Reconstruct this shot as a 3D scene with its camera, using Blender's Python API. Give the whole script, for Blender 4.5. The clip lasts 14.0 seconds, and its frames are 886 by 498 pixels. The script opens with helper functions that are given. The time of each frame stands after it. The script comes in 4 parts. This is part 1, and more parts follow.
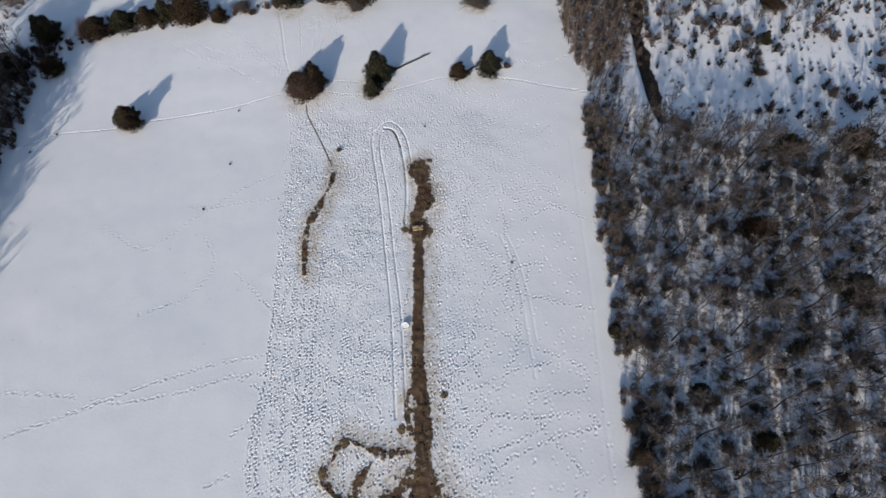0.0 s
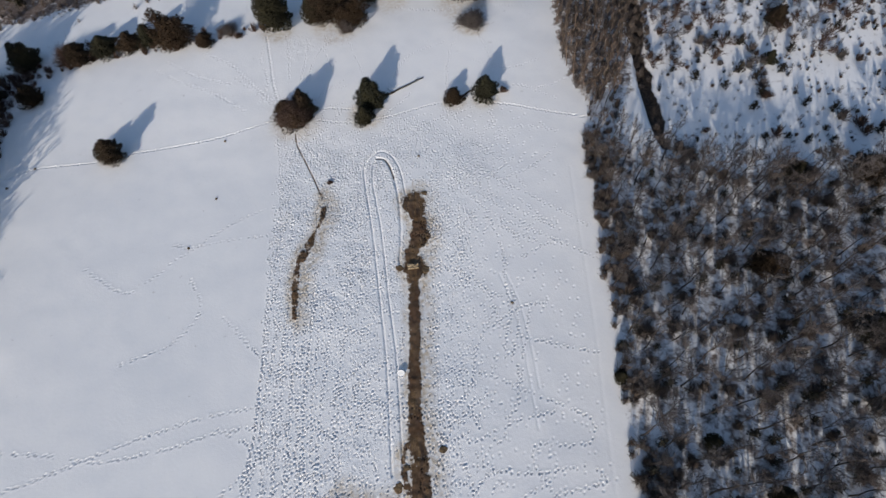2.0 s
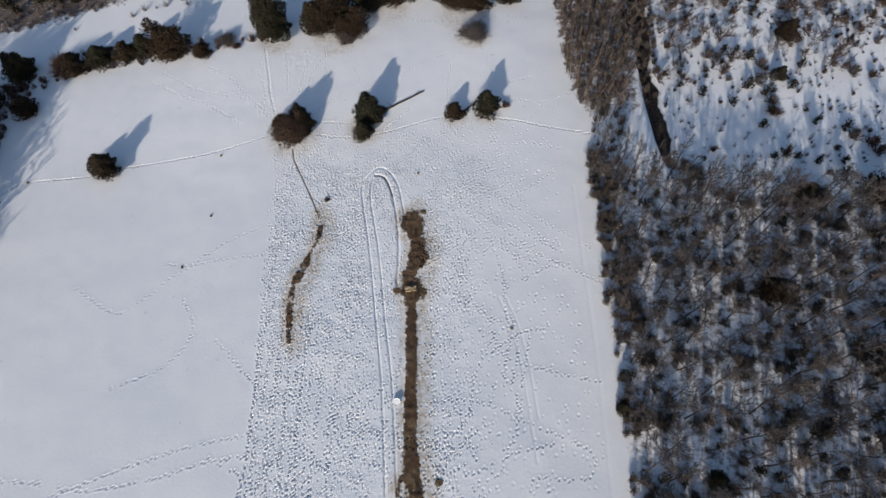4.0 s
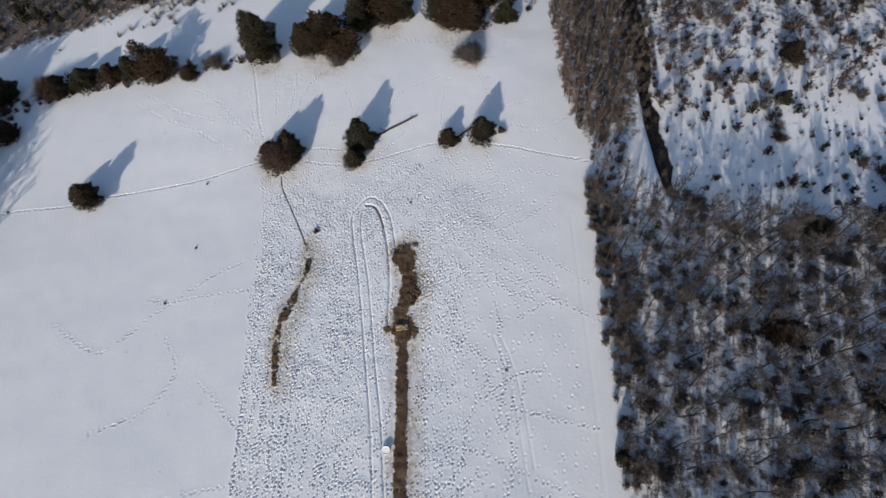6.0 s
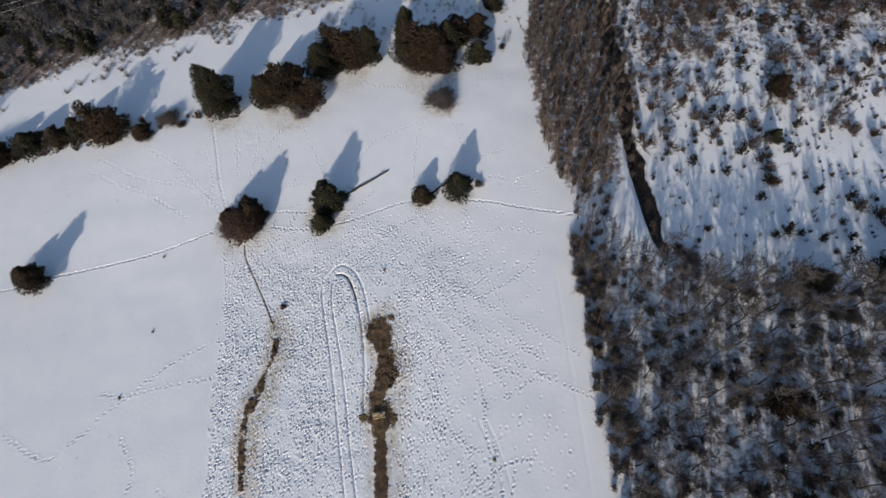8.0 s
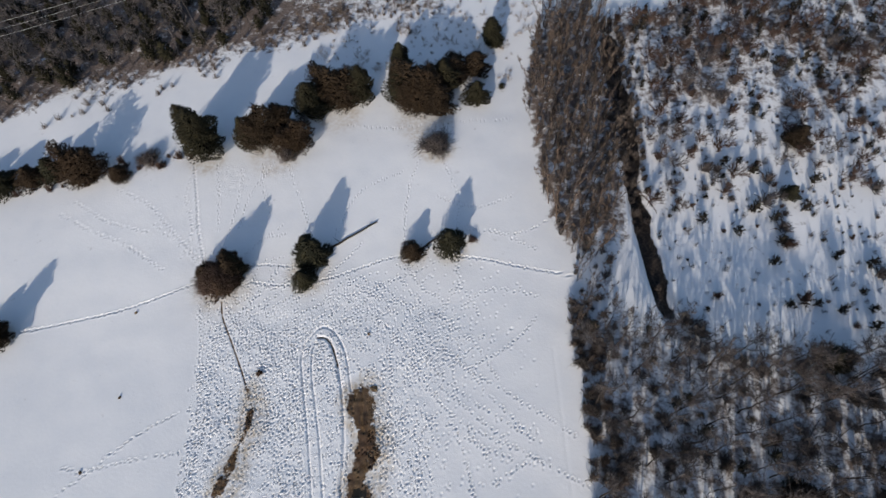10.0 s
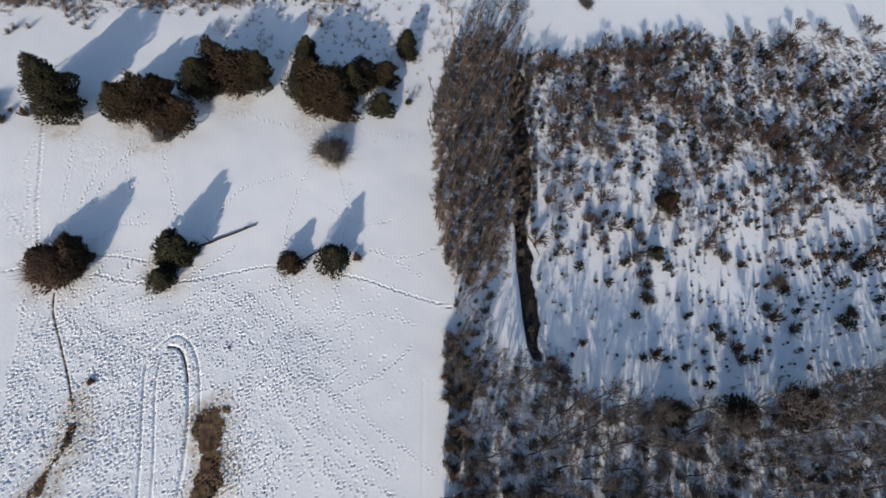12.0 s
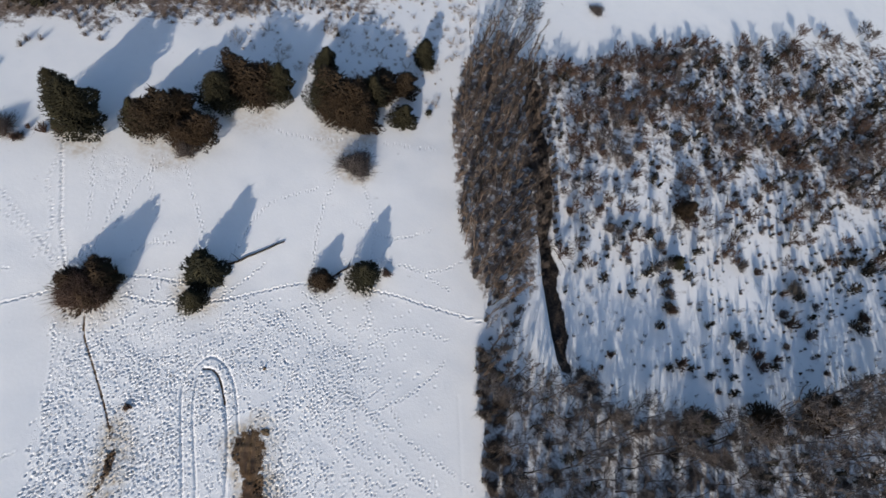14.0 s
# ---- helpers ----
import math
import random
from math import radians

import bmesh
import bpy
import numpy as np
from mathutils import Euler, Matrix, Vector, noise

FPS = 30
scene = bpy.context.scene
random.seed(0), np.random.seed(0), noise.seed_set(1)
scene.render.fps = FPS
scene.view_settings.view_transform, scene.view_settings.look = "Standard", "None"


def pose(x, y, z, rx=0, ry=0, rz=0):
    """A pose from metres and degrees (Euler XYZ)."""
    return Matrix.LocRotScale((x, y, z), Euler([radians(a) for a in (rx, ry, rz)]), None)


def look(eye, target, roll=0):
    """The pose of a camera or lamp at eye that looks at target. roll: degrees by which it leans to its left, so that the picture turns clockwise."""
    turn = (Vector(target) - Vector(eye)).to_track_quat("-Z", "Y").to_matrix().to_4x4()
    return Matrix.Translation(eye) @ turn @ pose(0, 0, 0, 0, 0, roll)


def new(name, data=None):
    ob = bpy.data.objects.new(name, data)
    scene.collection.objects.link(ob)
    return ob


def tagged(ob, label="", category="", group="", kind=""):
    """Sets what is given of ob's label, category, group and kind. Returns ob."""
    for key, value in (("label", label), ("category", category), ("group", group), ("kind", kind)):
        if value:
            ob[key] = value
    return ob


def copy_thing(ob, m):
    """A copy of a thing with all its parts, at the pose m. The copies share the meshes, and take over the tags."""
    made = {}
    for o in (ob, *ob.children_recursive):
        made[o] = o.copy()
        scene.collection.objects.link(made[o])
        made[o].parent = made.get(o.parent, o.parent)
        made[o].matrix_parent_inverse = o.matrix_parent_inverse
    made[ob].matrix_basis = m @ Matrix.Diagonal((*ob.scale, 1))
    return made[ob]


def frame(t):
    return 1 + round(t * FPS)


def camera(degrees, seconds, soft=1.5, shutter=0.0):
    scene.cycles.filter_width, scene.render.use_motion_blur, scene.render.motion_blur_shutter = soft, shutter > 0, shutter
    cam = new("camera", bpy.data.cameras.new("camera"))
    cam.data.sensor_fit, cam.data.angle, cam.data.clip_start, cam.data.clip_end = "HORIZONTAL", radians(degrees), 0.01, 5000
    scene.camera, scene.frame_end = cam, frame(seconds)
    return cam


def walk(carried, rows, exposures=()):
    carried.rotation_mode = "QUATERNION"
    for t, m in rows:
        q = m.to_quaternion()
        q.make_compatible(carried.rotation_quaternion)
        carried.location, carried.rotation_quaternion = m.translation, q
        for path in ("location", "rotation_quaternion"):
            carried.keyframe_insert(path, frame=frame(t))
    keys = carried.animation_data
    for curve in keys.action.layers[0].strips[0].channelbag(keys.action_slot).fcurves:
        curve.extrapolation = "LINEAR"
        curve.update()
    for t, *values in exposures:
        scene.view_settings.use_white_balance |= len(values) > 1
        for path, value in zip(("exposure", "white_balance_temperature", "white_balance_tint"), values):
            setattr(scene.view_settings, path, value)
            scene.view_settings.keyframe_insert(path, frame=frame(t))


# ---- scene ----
cam = camera(79.4, 14.0, soft=1.5)
EXPOSURE = -0.1
PATH = [
    (0, (1.063, 0.457, 81.149), (1.042, 1.445, 79.410), -4.20),
    (0.5, (1.110, 2.445, 81.122), (1.089, 3.428, 79.380), -4.30),
    (1, (1.219, 4.576, 81.042), (1.206, 5.557, 79.299), -4.40),
    (1.5, (1.402, 6.726, 80.920), (1.390, 7.710, 79.178), -4.60),
    (2, (1.632, 8.447, 80.868), (1.620, 9.431, 79.127), -4.60),
    (2.5, (1.833, 9.706, 80.876), (1.816, 10.684, 79.132), -4.50),
    (3, (2.106, 10.837, 80.883), (2.086, 11.815, 79.138), -4.60),
    (5.5, (3.983, 17.695, 80.695), (3.949, 18.670, 78.949), -5.00),
    (6, (4.481, 19.867, 80.612), (4.450, 20.845, 78.868), -5.10),
    (6.5, (5.036, 22.673, 80.521), (5.010, 23.652, 78.777), -5.30),
    (7, (5.676, 25.887, 80.459), (5.664, 26.863, 78.714), -5.20),
    (7.5, (6.482, 29.377, 80.359), (6.484, 30.352, 78.613), -5.50),
    (8, (7.359, 32.713, 80.226), (7.370, 33.695, 78.484), -5.60),
    (10.5, (11.321, 46.016, 79.653), (11.313, 47.004, 77.914), -5.40),
    (10.7, (11.503, 46.676, 79.645), (11.497, 47.659, 77.909), -5.32),
    (10.9, (11.626, 47.208, 79.643), (11.733, 48.179, 77.904), 2.47),
    (11, (11.667, 47.433, 79.641), (11.892, 48.394, 77.902), 10.80),
    (11.1, (11.684, 47.654, 79.646), (12.004, 48.602, 77.923), 16.70),
    (11.3, (11.698, 48.063, 79.636), (12.137, 49.000, 77.937), 24.11),
    (11.5, (11.620, 48.383, 79.643), (11.925, 49.334, 77.910), 16.00),
    (11.7, (11.529, 48.755, 79.609), (11.773, 49.709, 77.879), 12.06),
    (11.9, (11.335, 49.090, 79.589), (11.656, 50.040, 77.864), 17.00),
    (12, (11.230, 49.265, 79.567), (11.644, 50.208, 77.853), 23.20),
    (12.2, (10.908, 49.602, 79.546), (11.354, 50.538, 77.852), 24.88),
    (12.5, (10.258, 50.108, 79.518), (10.704, 51.045, 77.809), 25.20),
    (13, (8.646, 50.978, 79.515), (9.101, 51.911, 77.805), 25.50),
    (13.5, (6.417, 51.895, 79.547), (6.884, 52.820, 77.836), 25.80),
    (14, (3.778, 52.856, 79.610), (4.252, 53.774, 77.898), 25.70),
]
walk(cam, [(t, look(eye, target, roll)) for t, eye, target, roll in PATH], exposures=[(0.0, EXPOSURE, 6570, 11), (8.0, EXPOSURE - 0.03, 6570, 11), (11.0, EXPOSURE + 0.1, 6570, 11), (14.0, EXPOSURE + 0.16, 6530, 10.5)])

# ---- daylight: a low winter sun and a clear sky ----
SUN_AZ, SUN_EL = math.atan2(-0.319, -0.948), radians(19.5)
world = bpy.data.worlds.new("sky")
scene.world = world
world.use_nodes = True
sky = world.node_tree.nodes.new("ShaderNodeTexSky")
sky.sky_type, sky.sun_disc = "NISHITA", False
sky.sun_elevation, sky.sun_rotation = SUN_EL, SUN_AZ
sky.ozone_density, sky.dust_density = 2.0, 0.8
world.node_tree.links.new(sky.outputs["Color"], world.node_tree.nodes["Background"].inputs["Color"])
world.node_tree.nodes["Background"].inputs["Strength"].default_value = 0.135
sun_data = bpy.data.lights.new("sun", "SUN")
sun_data.energy, sun_data.angle, sun_data.color = 3.8, radians(0.5), (1.0, 0.92, 0.81)
sun = new("sun", sun_data)
sun_way = Vector((math.sin(SUN_AZ) * math.cos(SUN_EL), math.cos(SUN_AZ) * math.cos(SUN_EL), math.sin(SUN_EL)))
sun.matrix_world = look(sun_way * 300, (0, 0, 0))

rng = np.random.default_rng(7)


# ---- materials ----
def node(tree, kind, **sockets):
    n = tree.nodes.new(kind)
    for key, value in sockets.items():
        n.inputs[key.replace("_", " ")].default_value = value
    return n


def material(name, rough=0.85):
    m = bpy.data.materials.new(name)
    m.use_nodes = True
    t = m.node_tree
    b = t.nodes["Principled BSDF"]
    b.inputs["Roughness"].default_value = rough
    b.inputs["Specular IOR Level"].default_value = 0.25
    return m, t, b


def ramp(t, source, stops):
    r = t.nodes.new("ShaderNodeValToRGB")
    e = r.color_ramp.elements
    while len(e) < len(stops):
        e.new(0.5)
    for el, (at, c) in zip(e, stops):
        el.position, el.color = at, (*c, 1) if len(c) == 3 else (c[0], c[0], c[0], 1)
    t.links.new(source, r.inputs["Fac"])
    return r.outputs["Color"]


def mixed(t, fac, a, b, blend="MIX"):
    n = t.nodes.new("ShaderNodeMix")
    n.data_type, n.blend_type = "RGBA", blend
    for sock, v in ((n.inputs["Factor"], fac), (n.inputs["A"], a), (n.inputs["B"], b)):
        if isinstance(v, (int, float)):
            sock.default_value = v
        elif isinstance(v, tuple):
            sock.default_value = (*v, 1)
        else:
            t.links.new(v, sock)
    return n.outputs["Result"]


def calc(t, op, a, b=0.0, clamp=False):
    n = t.nodes.new("ShaderNodeMath")
    n.operation, n.use_clamp = op, clamp
    for i, v in enumerate((a, b)):
        if isinstance(v, (int, float)):
            n.inputs[i].default_value = v
        else:
            t.links.new(v, n.inputs[i])
    return n.outputs[0]


def noise_at(t, coords, scale, detail=4.0, rough=0.55):
    n = node(t, "ShaderNodeTexNoise", Scale=scale, Detail=detail, Roughness=rough)
    t.links.new(coords, n.inputs["Vector"])
    return n.outputs["Fac"]


def bump(t, b, height, strength, distance):
    n = node(t, "ShaderNodeBump", Strength=strength, Distance=distance)
    t.links.new(height, n.inputs["Height"])
    t.links.new(n.outputs["Normal"], b.inputs["Normal"])


def attribute(t, name):
    n = t.nodes.new("ShaderNodeAttribute")
    n.attribute_name = name
    return n.outputs["Fac"]


def ground_material():
    """Snow, with trodden hay and mud, and with leaf litter showing under the trees."""
    m, t, b = material("snowy_ground", 0.75)
    pos = t.nodes.new("ShaderNodeNewGeometry").outputs["Position"]
    fine, mid, wide = noise_at(t, pos, 2.2, 5), noise_at(t, pos, 0.35, 4), noise_at(t, pos, 0.03, 3)
    snow = mixed(t, ramp(t, wide, [(0.35, (0.79, 0.81, 0.845)), (0.65, (0.85, 0.85, 0.85))]), (0.80, 0.82, 0.86), (0.86, 0.855, 0.85))
    snow = mixed(t, ramp(t, mid, [(0.45, (0.0,)), (0.75, (0.35,))]), snow, (0.76, 0.77, 0.79))
    # hay and mud
    grain = noise_at(t, pos, 5.0, 6, 0.7)
    hay = ramp(t, grain, [(0.3, (0.05, 0.031, 0.017)), (0.48, (0.135, 0.087, 0.047)), (0.68, (0.29, 0.208, 0.122))])
    mud = ramp(t, mid, [(0.4, (0.05, 0.034, 0.025)), (0.62, (0.165, 0.113, 0.074))])
    along_map = t.nodes.new("ShaderNodeMapping")
    along_map.inputs["Scale"].default_value = (2.2, 0.28, 1.0)
    t.links.new(pos, along_map.inputs["Vector"])
    streak = noise_at(t, along_map.outputs[0], 1.0, 5, 0.65)
    soil = mixed(t, ramp(t, streak, [(0.4, (0.0,)), (0.58, (1.0,))]), hay, mud)
    soil = mixed(t, ramp(t, noise_at(t, pos, 0.16, 2), [(0.42, (0.0,)), (0.6, (0.8,))]), soil, mixed(t, streak, (0.05, 0.032, 0.022), (0.16, 0.095, 0.06)))
    edge = calc(t, "ADD", attribute(t, "dirt"), calc(t, "MULTIPLY", calc(t, "SUBTRACT", noise_at(t, pos, 2.6, 6, 0.75), 0.5), 1.7))
    colour = mixed(t, ramp(t, edge, [(0.44, (0.0,)), (0.62, (1.0,))]), snow, soil)
    # stained snow beside the hay
    colour = mixed(t, calc(t, "MULTIPLY", attribute(t, "stain"), ramp(t, noise_at(t, pos, 1.4, 4), [(0.35, (0.15,)), (0.65, (0.85,))])), colour, (0.58, 0.46, 0.31), "MULTIPLY")
    # leaf litter
    litter = ramp(t, noise_at(t, pos, 3.0, 5, 0.7), [(0.3, (0.06, 0.048, 0.04)), (0.52, (0.17, 0.13, 0.11)), (0.72, (0.36, 0.3, 0.265))])
    cover = calc(t, "ADD", attribute(t, "litter"), calc(t, "MULTIPLY", calc(t, "SUBTRACT", noise_at(t, pos, 0.55, 6, 0.72), 0.5), 2.2))
    colour = mixed(t, ramp(t, cover, [(0.36, (0.0,)), (0.72, (1.0,))]), colour, litter)
    # near-black brown band along the ditch bed, its edge broken by noise
    bed_cover = ramp(t, calc(t, "ADD", attribute(t, "bed_dark"), calc(t, "MULTIPLY", calc(t, "SUBTRACT", noise_at(t, pos, 0.9, 5, 0.7), 0.5), 0.9)), [(0.45, (0.0,)), (0.6, (1.0,))])
    colour = mixed(t, bed_cover, colour, ramp(t, fine, [(0.35, (0.012, 0.010, 0.009)), (0.65, (0.055, 0.042, 0.034))]))
    t.links.new(colour, b.inputs["Base Color"])
    pits = t.nodes.new("ShaderNodeTexVoronoi")
    pits.inputs["Scale"].default_value, pits.inputs["Randomness"].default_value = 2.9, 1.0
    warp = t.nodes.new("ShaderNodeVectorMath")
    warp.operation = "ADD"
    t.links.new(pos, warp.inputs[0])
    t.links.new(node(t, "ShaderNodeTexNoise", Scale=1.3, Detail=2.0).outputs["Color"], warp.inputs[1])
    t.links.new(warp.outputs[0], pits.inputs["Vector"])
    hollow = ramp(t, calc(t, "ADD", pits.outputs["Distance"], calc(t, "MULTIPLY", noise_at(t, pos, 4.0, 2), 0.2)), [(0.24, (0.0,)), (0.42, (1.0,))])
    some = ramp(t, noise_at(t, pos, 0.5, 2), [(0.36, (0.0,)), (0.62, (1.0,))])
    relief = calc(t, "ADD", calc(t, "MULTIPLY", fine, 0.12), calc(t, "MULTIPLY", calc(t, "MULTIPLY", hollow, some), calc(t, "MULTIPLY", attribute(t, "trod"), 0.5)))
    bump(t, b, relief, 0.85, 0.17)
    return m


def plant_material(name, dark, light, rough=0.9, island=True):
    m, t, b = material(name, rough)
    geo = t.nodes.new("ShaderNodeNewGeometry")
    rnd = geo.outputs["Random Per Island"] if island else noise_at(t, geo.outputs["Position"], 3.0)
    each = t.nodes.new("ShaderNodeObjectInfo").outputs["Random"]
    colour = mixed(t, rnd, dark, light)
    patch = noise_at(t, geo.outputs["Position"], 0.6, 3)
    colour = mixed(t, ramp(t, patch, [(0.35, (0.0,)), (0.65, (0.7,))]), colour, tuple(0.6 * v for v in dark))
    colour = mixed(t, calc(t, "MULTIPLY", each, 0.35), colour, tuple(0.5 * (u + v) * k for u, v, k in zip(dark, light, (1.25, 1.0, 0.8))))
    t.links.new(colour, b.inputs["Base Color"])
    return m


SNOW = ground_material()
CEDAR = plant_material("cedar_foliage", (0.012, 0.0135, 0.008), (0.042, 0.038, 0.02))
CEDAR_BROWN = plant_material("bronzed_cedar_foliage", (0.018, 0.0125, 0.008), (0.055, 0.037, 0.021))
BARK = plant_material("dark_bark", (0.022, 0.018, 0.016), (0.062, 0.053, 0.047), island=False)
TWIG = plant_material("bare_twigs", (0.062, 0.055, 0.055), (0.18, 0.163, 0.162))
TWIG_HEDGE = plant_material("brownish_grey_twigs", (0.085, 0.066, 0.055), (0.24, 0.195, 0.165))
TWIG_BROWN = plant_material("brown_twigs_and_dead_leaves", (0.05, 0.033, 0.027), (0.135, 0.092, 0.075))
THICKET = plant_material("dark_thicket_twigs", (0.065, 0.055, 0.051), (0.175, 0.15, 0.138))
OLIVE = plant_material("young_evergreen_foliage", (0.028, 0.027, 0.02), (0.08, 0.07, 0.052))
STRAW = plant_material("dry_grass_and_brambles", (0.19, 0.155, 0.125), (0.42, 0.36, 0.3))


# ---- mesh helpers ----
def mesh_from(name, verts, tris, mat, smooth=False):
    me = bpy.data.meshes.new(name)
    n = len(tris)
    me.vertices.add(len(verts))
    me.vertices.foreach_set("co", np.asarray(verts, np.float32).ravel())
    me.loops.add(3 * n)
    me.loops.foreach_set("vertex_index", np.asarray(tris, np.int32).ravel())
    me.polygons.add(n)
    me.polygons.foreach_set("loop_start", np.arange(0, 3 * n, 3, dtype=np.int32))
    me.update(calc_edges=True)
    if smooth:
        me.polygons.foreach_set("use_smooth", np.ones(n, bool))
    me.materials.append(mat)
    return me


def part(name, me, parent, label=""):
    ob = new(name, me)
    ob.parent = parent
    return tagged(ob, label)


def rods(p0, p1, r0, r1, sides=3):
    """Tapered rods from p0 to p1, all in one set of vertices and triangles."""
    p0, p1 = np.asarray(p0, float), np.asarray(p1, float)
    n = len(p0)
    r0, r1 = np.broadcast_to(r0, n).astype(float), np.broadcast_to(r1, n).astype(float)
    d = p1 - p0
    d /= np.maximum(np.linalg.norm(d, axis=1, keepdims=True), 1e-6)
    ref = np.where(np.abs(d[:, 2:3]) < 0.9, [[0.0, 0.0, 1.0]], [[1.0, 0.0, 0.0]])
    u = np.cross(d, ref)
    u /= np.linalg.norm(u, axis=1, keepdims=True)
    w = np.cross(d, u)
    a = np.arange(sides) * 2 * np.pi / sides
    ring = u[:, None] * np.cos(a)[None, :, None] + w[:, None] * np.sin(a)[None, :, None]
    v = np.concatenate([p0[:, None] + ring * r0[:, None, None], p1[:, None] + ring * r1[:, None, None]], 1)
    k = np.arange(sides)
    k2 = (k + 1) % sides
    one = np.concatenate([np.stack([k, k2, k2 + sides], 1), np.stack([k, k2 + sides, k + sides], 1)])
    tris = (one[None] + (np.arange(n) * 2 * sides)[:, None, None]).reshape(-1, 3)
    return v.reshape(-1, 3), tris


def spikes(p0, p1, r0, foot=True):
    """Slim three-sided sprays."""
    p0, p1 = np.asarray(p0, float), np.asarray(p1, float)
    n = len(p0)
    d = p1 - p0
    d /= np.maximum(np.linalg.norm(d, axis=1, keepdims=True), 1e-6)
    ref = rng.normal(size=(n, 3))
    u = np.cross(d, ref)
    u /= np.linalg.norm(u, axis=1, keepdims=True)
    w = np.cross(d, u)
    r = np.broadcast_to(r0, n)[:, None]
    v = np.stack([p0 + u * r, p0 + (-0.5 * u + 0.87 * w) * r, p0 + (-0.5 * u - 0.87 * w) * r, p1], 1)
    one = np.array([[0, 1, 3], [1, 2, 3], [2, 0, 3], [0, 2, 1]][: 4 if foot else 3])
    return v.reshape(-1, 3), (one[None] + (np.arange(n) * 4)[:, None, None]).reshape(-1, 3)


def joined(*pieces):
    vs, ts, base = [], [], 0
    for v, t in pieces:
        vs.append(v)
        ts.append(t + base)
        base += len(v)
    return np.concatenate(vs), np.concatenate(ts)


def unit(v):
    return v / np.maximum(np.linalg.norm(v, axis=-1, keepdims=True), 1e-6)


# ---- plants ----
def bare_tree_form(height=11.0, spread=2.4, twigs=260, stems=1, crown_from=0.35, thick=0.036, rise=1.0, limb=1.0):
    """Trunk and a crown of limbs and fine twigs: two sets of vertices and triangles."""
    trunk, limb0, limb1, lr0, ends, ways = [], [], [], [], [], []
    for s in range(stems):
        lean = rng.normal(size=2) * (0.05 if stems == 1 else 0.22)
        zs = np.linspace(0, height * 0.94, 7)
        bend = np.cumsum(rng.normal(size=(7, 2)) * 0.14, 0)
        bend -= bend[0]
        line = np.column_stack([lean[0] * zs + bend[:, 0], lean[1] * zs + bend[:, 1], zs])
        rad = np.linspace(0.13 * height / 11 / stems ** 0.5, 0.02, 7)
        trunk.append(rods(line[:-1], line[1:], rad[:-1], rad[1:], 5))
        for i in range(int(15 / stems) + 3):
            f = rng.uniform(crown_from, 0.97)
            at = np.array([np.interp(f * zs[-1], zs, line[:, k]) for k in range(3)])
            a = rng.uniform(0, 2 * np.pi)
            way = unit(np.array([np.cos(a), np.sin(a), rng.uniform(0.5, 1.3) * rise]))
            length = spread * (1.25 - 0.75 * (f - crown_from) / (1 - crown_from)) * rng.uniform(0.6, 1.2)
            mid = at + way * length * 0.55
            way2 = unit(way + rng.normal(size=3) * 0.3 + [0, 0, 0.2])
            tip = mid + way2 * length * 0.6
            r = (0.012 + 0.02 * length / 2.4) * limb
            limb0 += [at, mid]
            limb1 += [mid, tip]
            lr0 += [r, r * 0.6]
            ends += [(at, mid), (mid, tip), (mid, tip)]
            ways += [way, way2, way2]
    pick = rng.integers(0, len(ends), twigs)
    f = rng.uniform(0.1, 1.0, (twigs, 1))
    a = np.array([ends[i][0] for i in pick])
    b = np.array([ends[i][1] for i in pick])
    at = a + (b - a) * f
    way = unit(np.array([ways[i] for i in pick]) + rng.normal(size=(twigs, 3)) * 0.65 + [0, 0, 0.15])
    tip = at + way * rng.uniform(0.6, 1.5, (twigs, 1)) * spread / 2.4
    lr0 = np.array(lr0)
    crown = joined(rods(limb0, limb1, lr0, lr0 * 0.5, 3), spikes(at, tip, thick, False))
    return joined(*trunk), crown


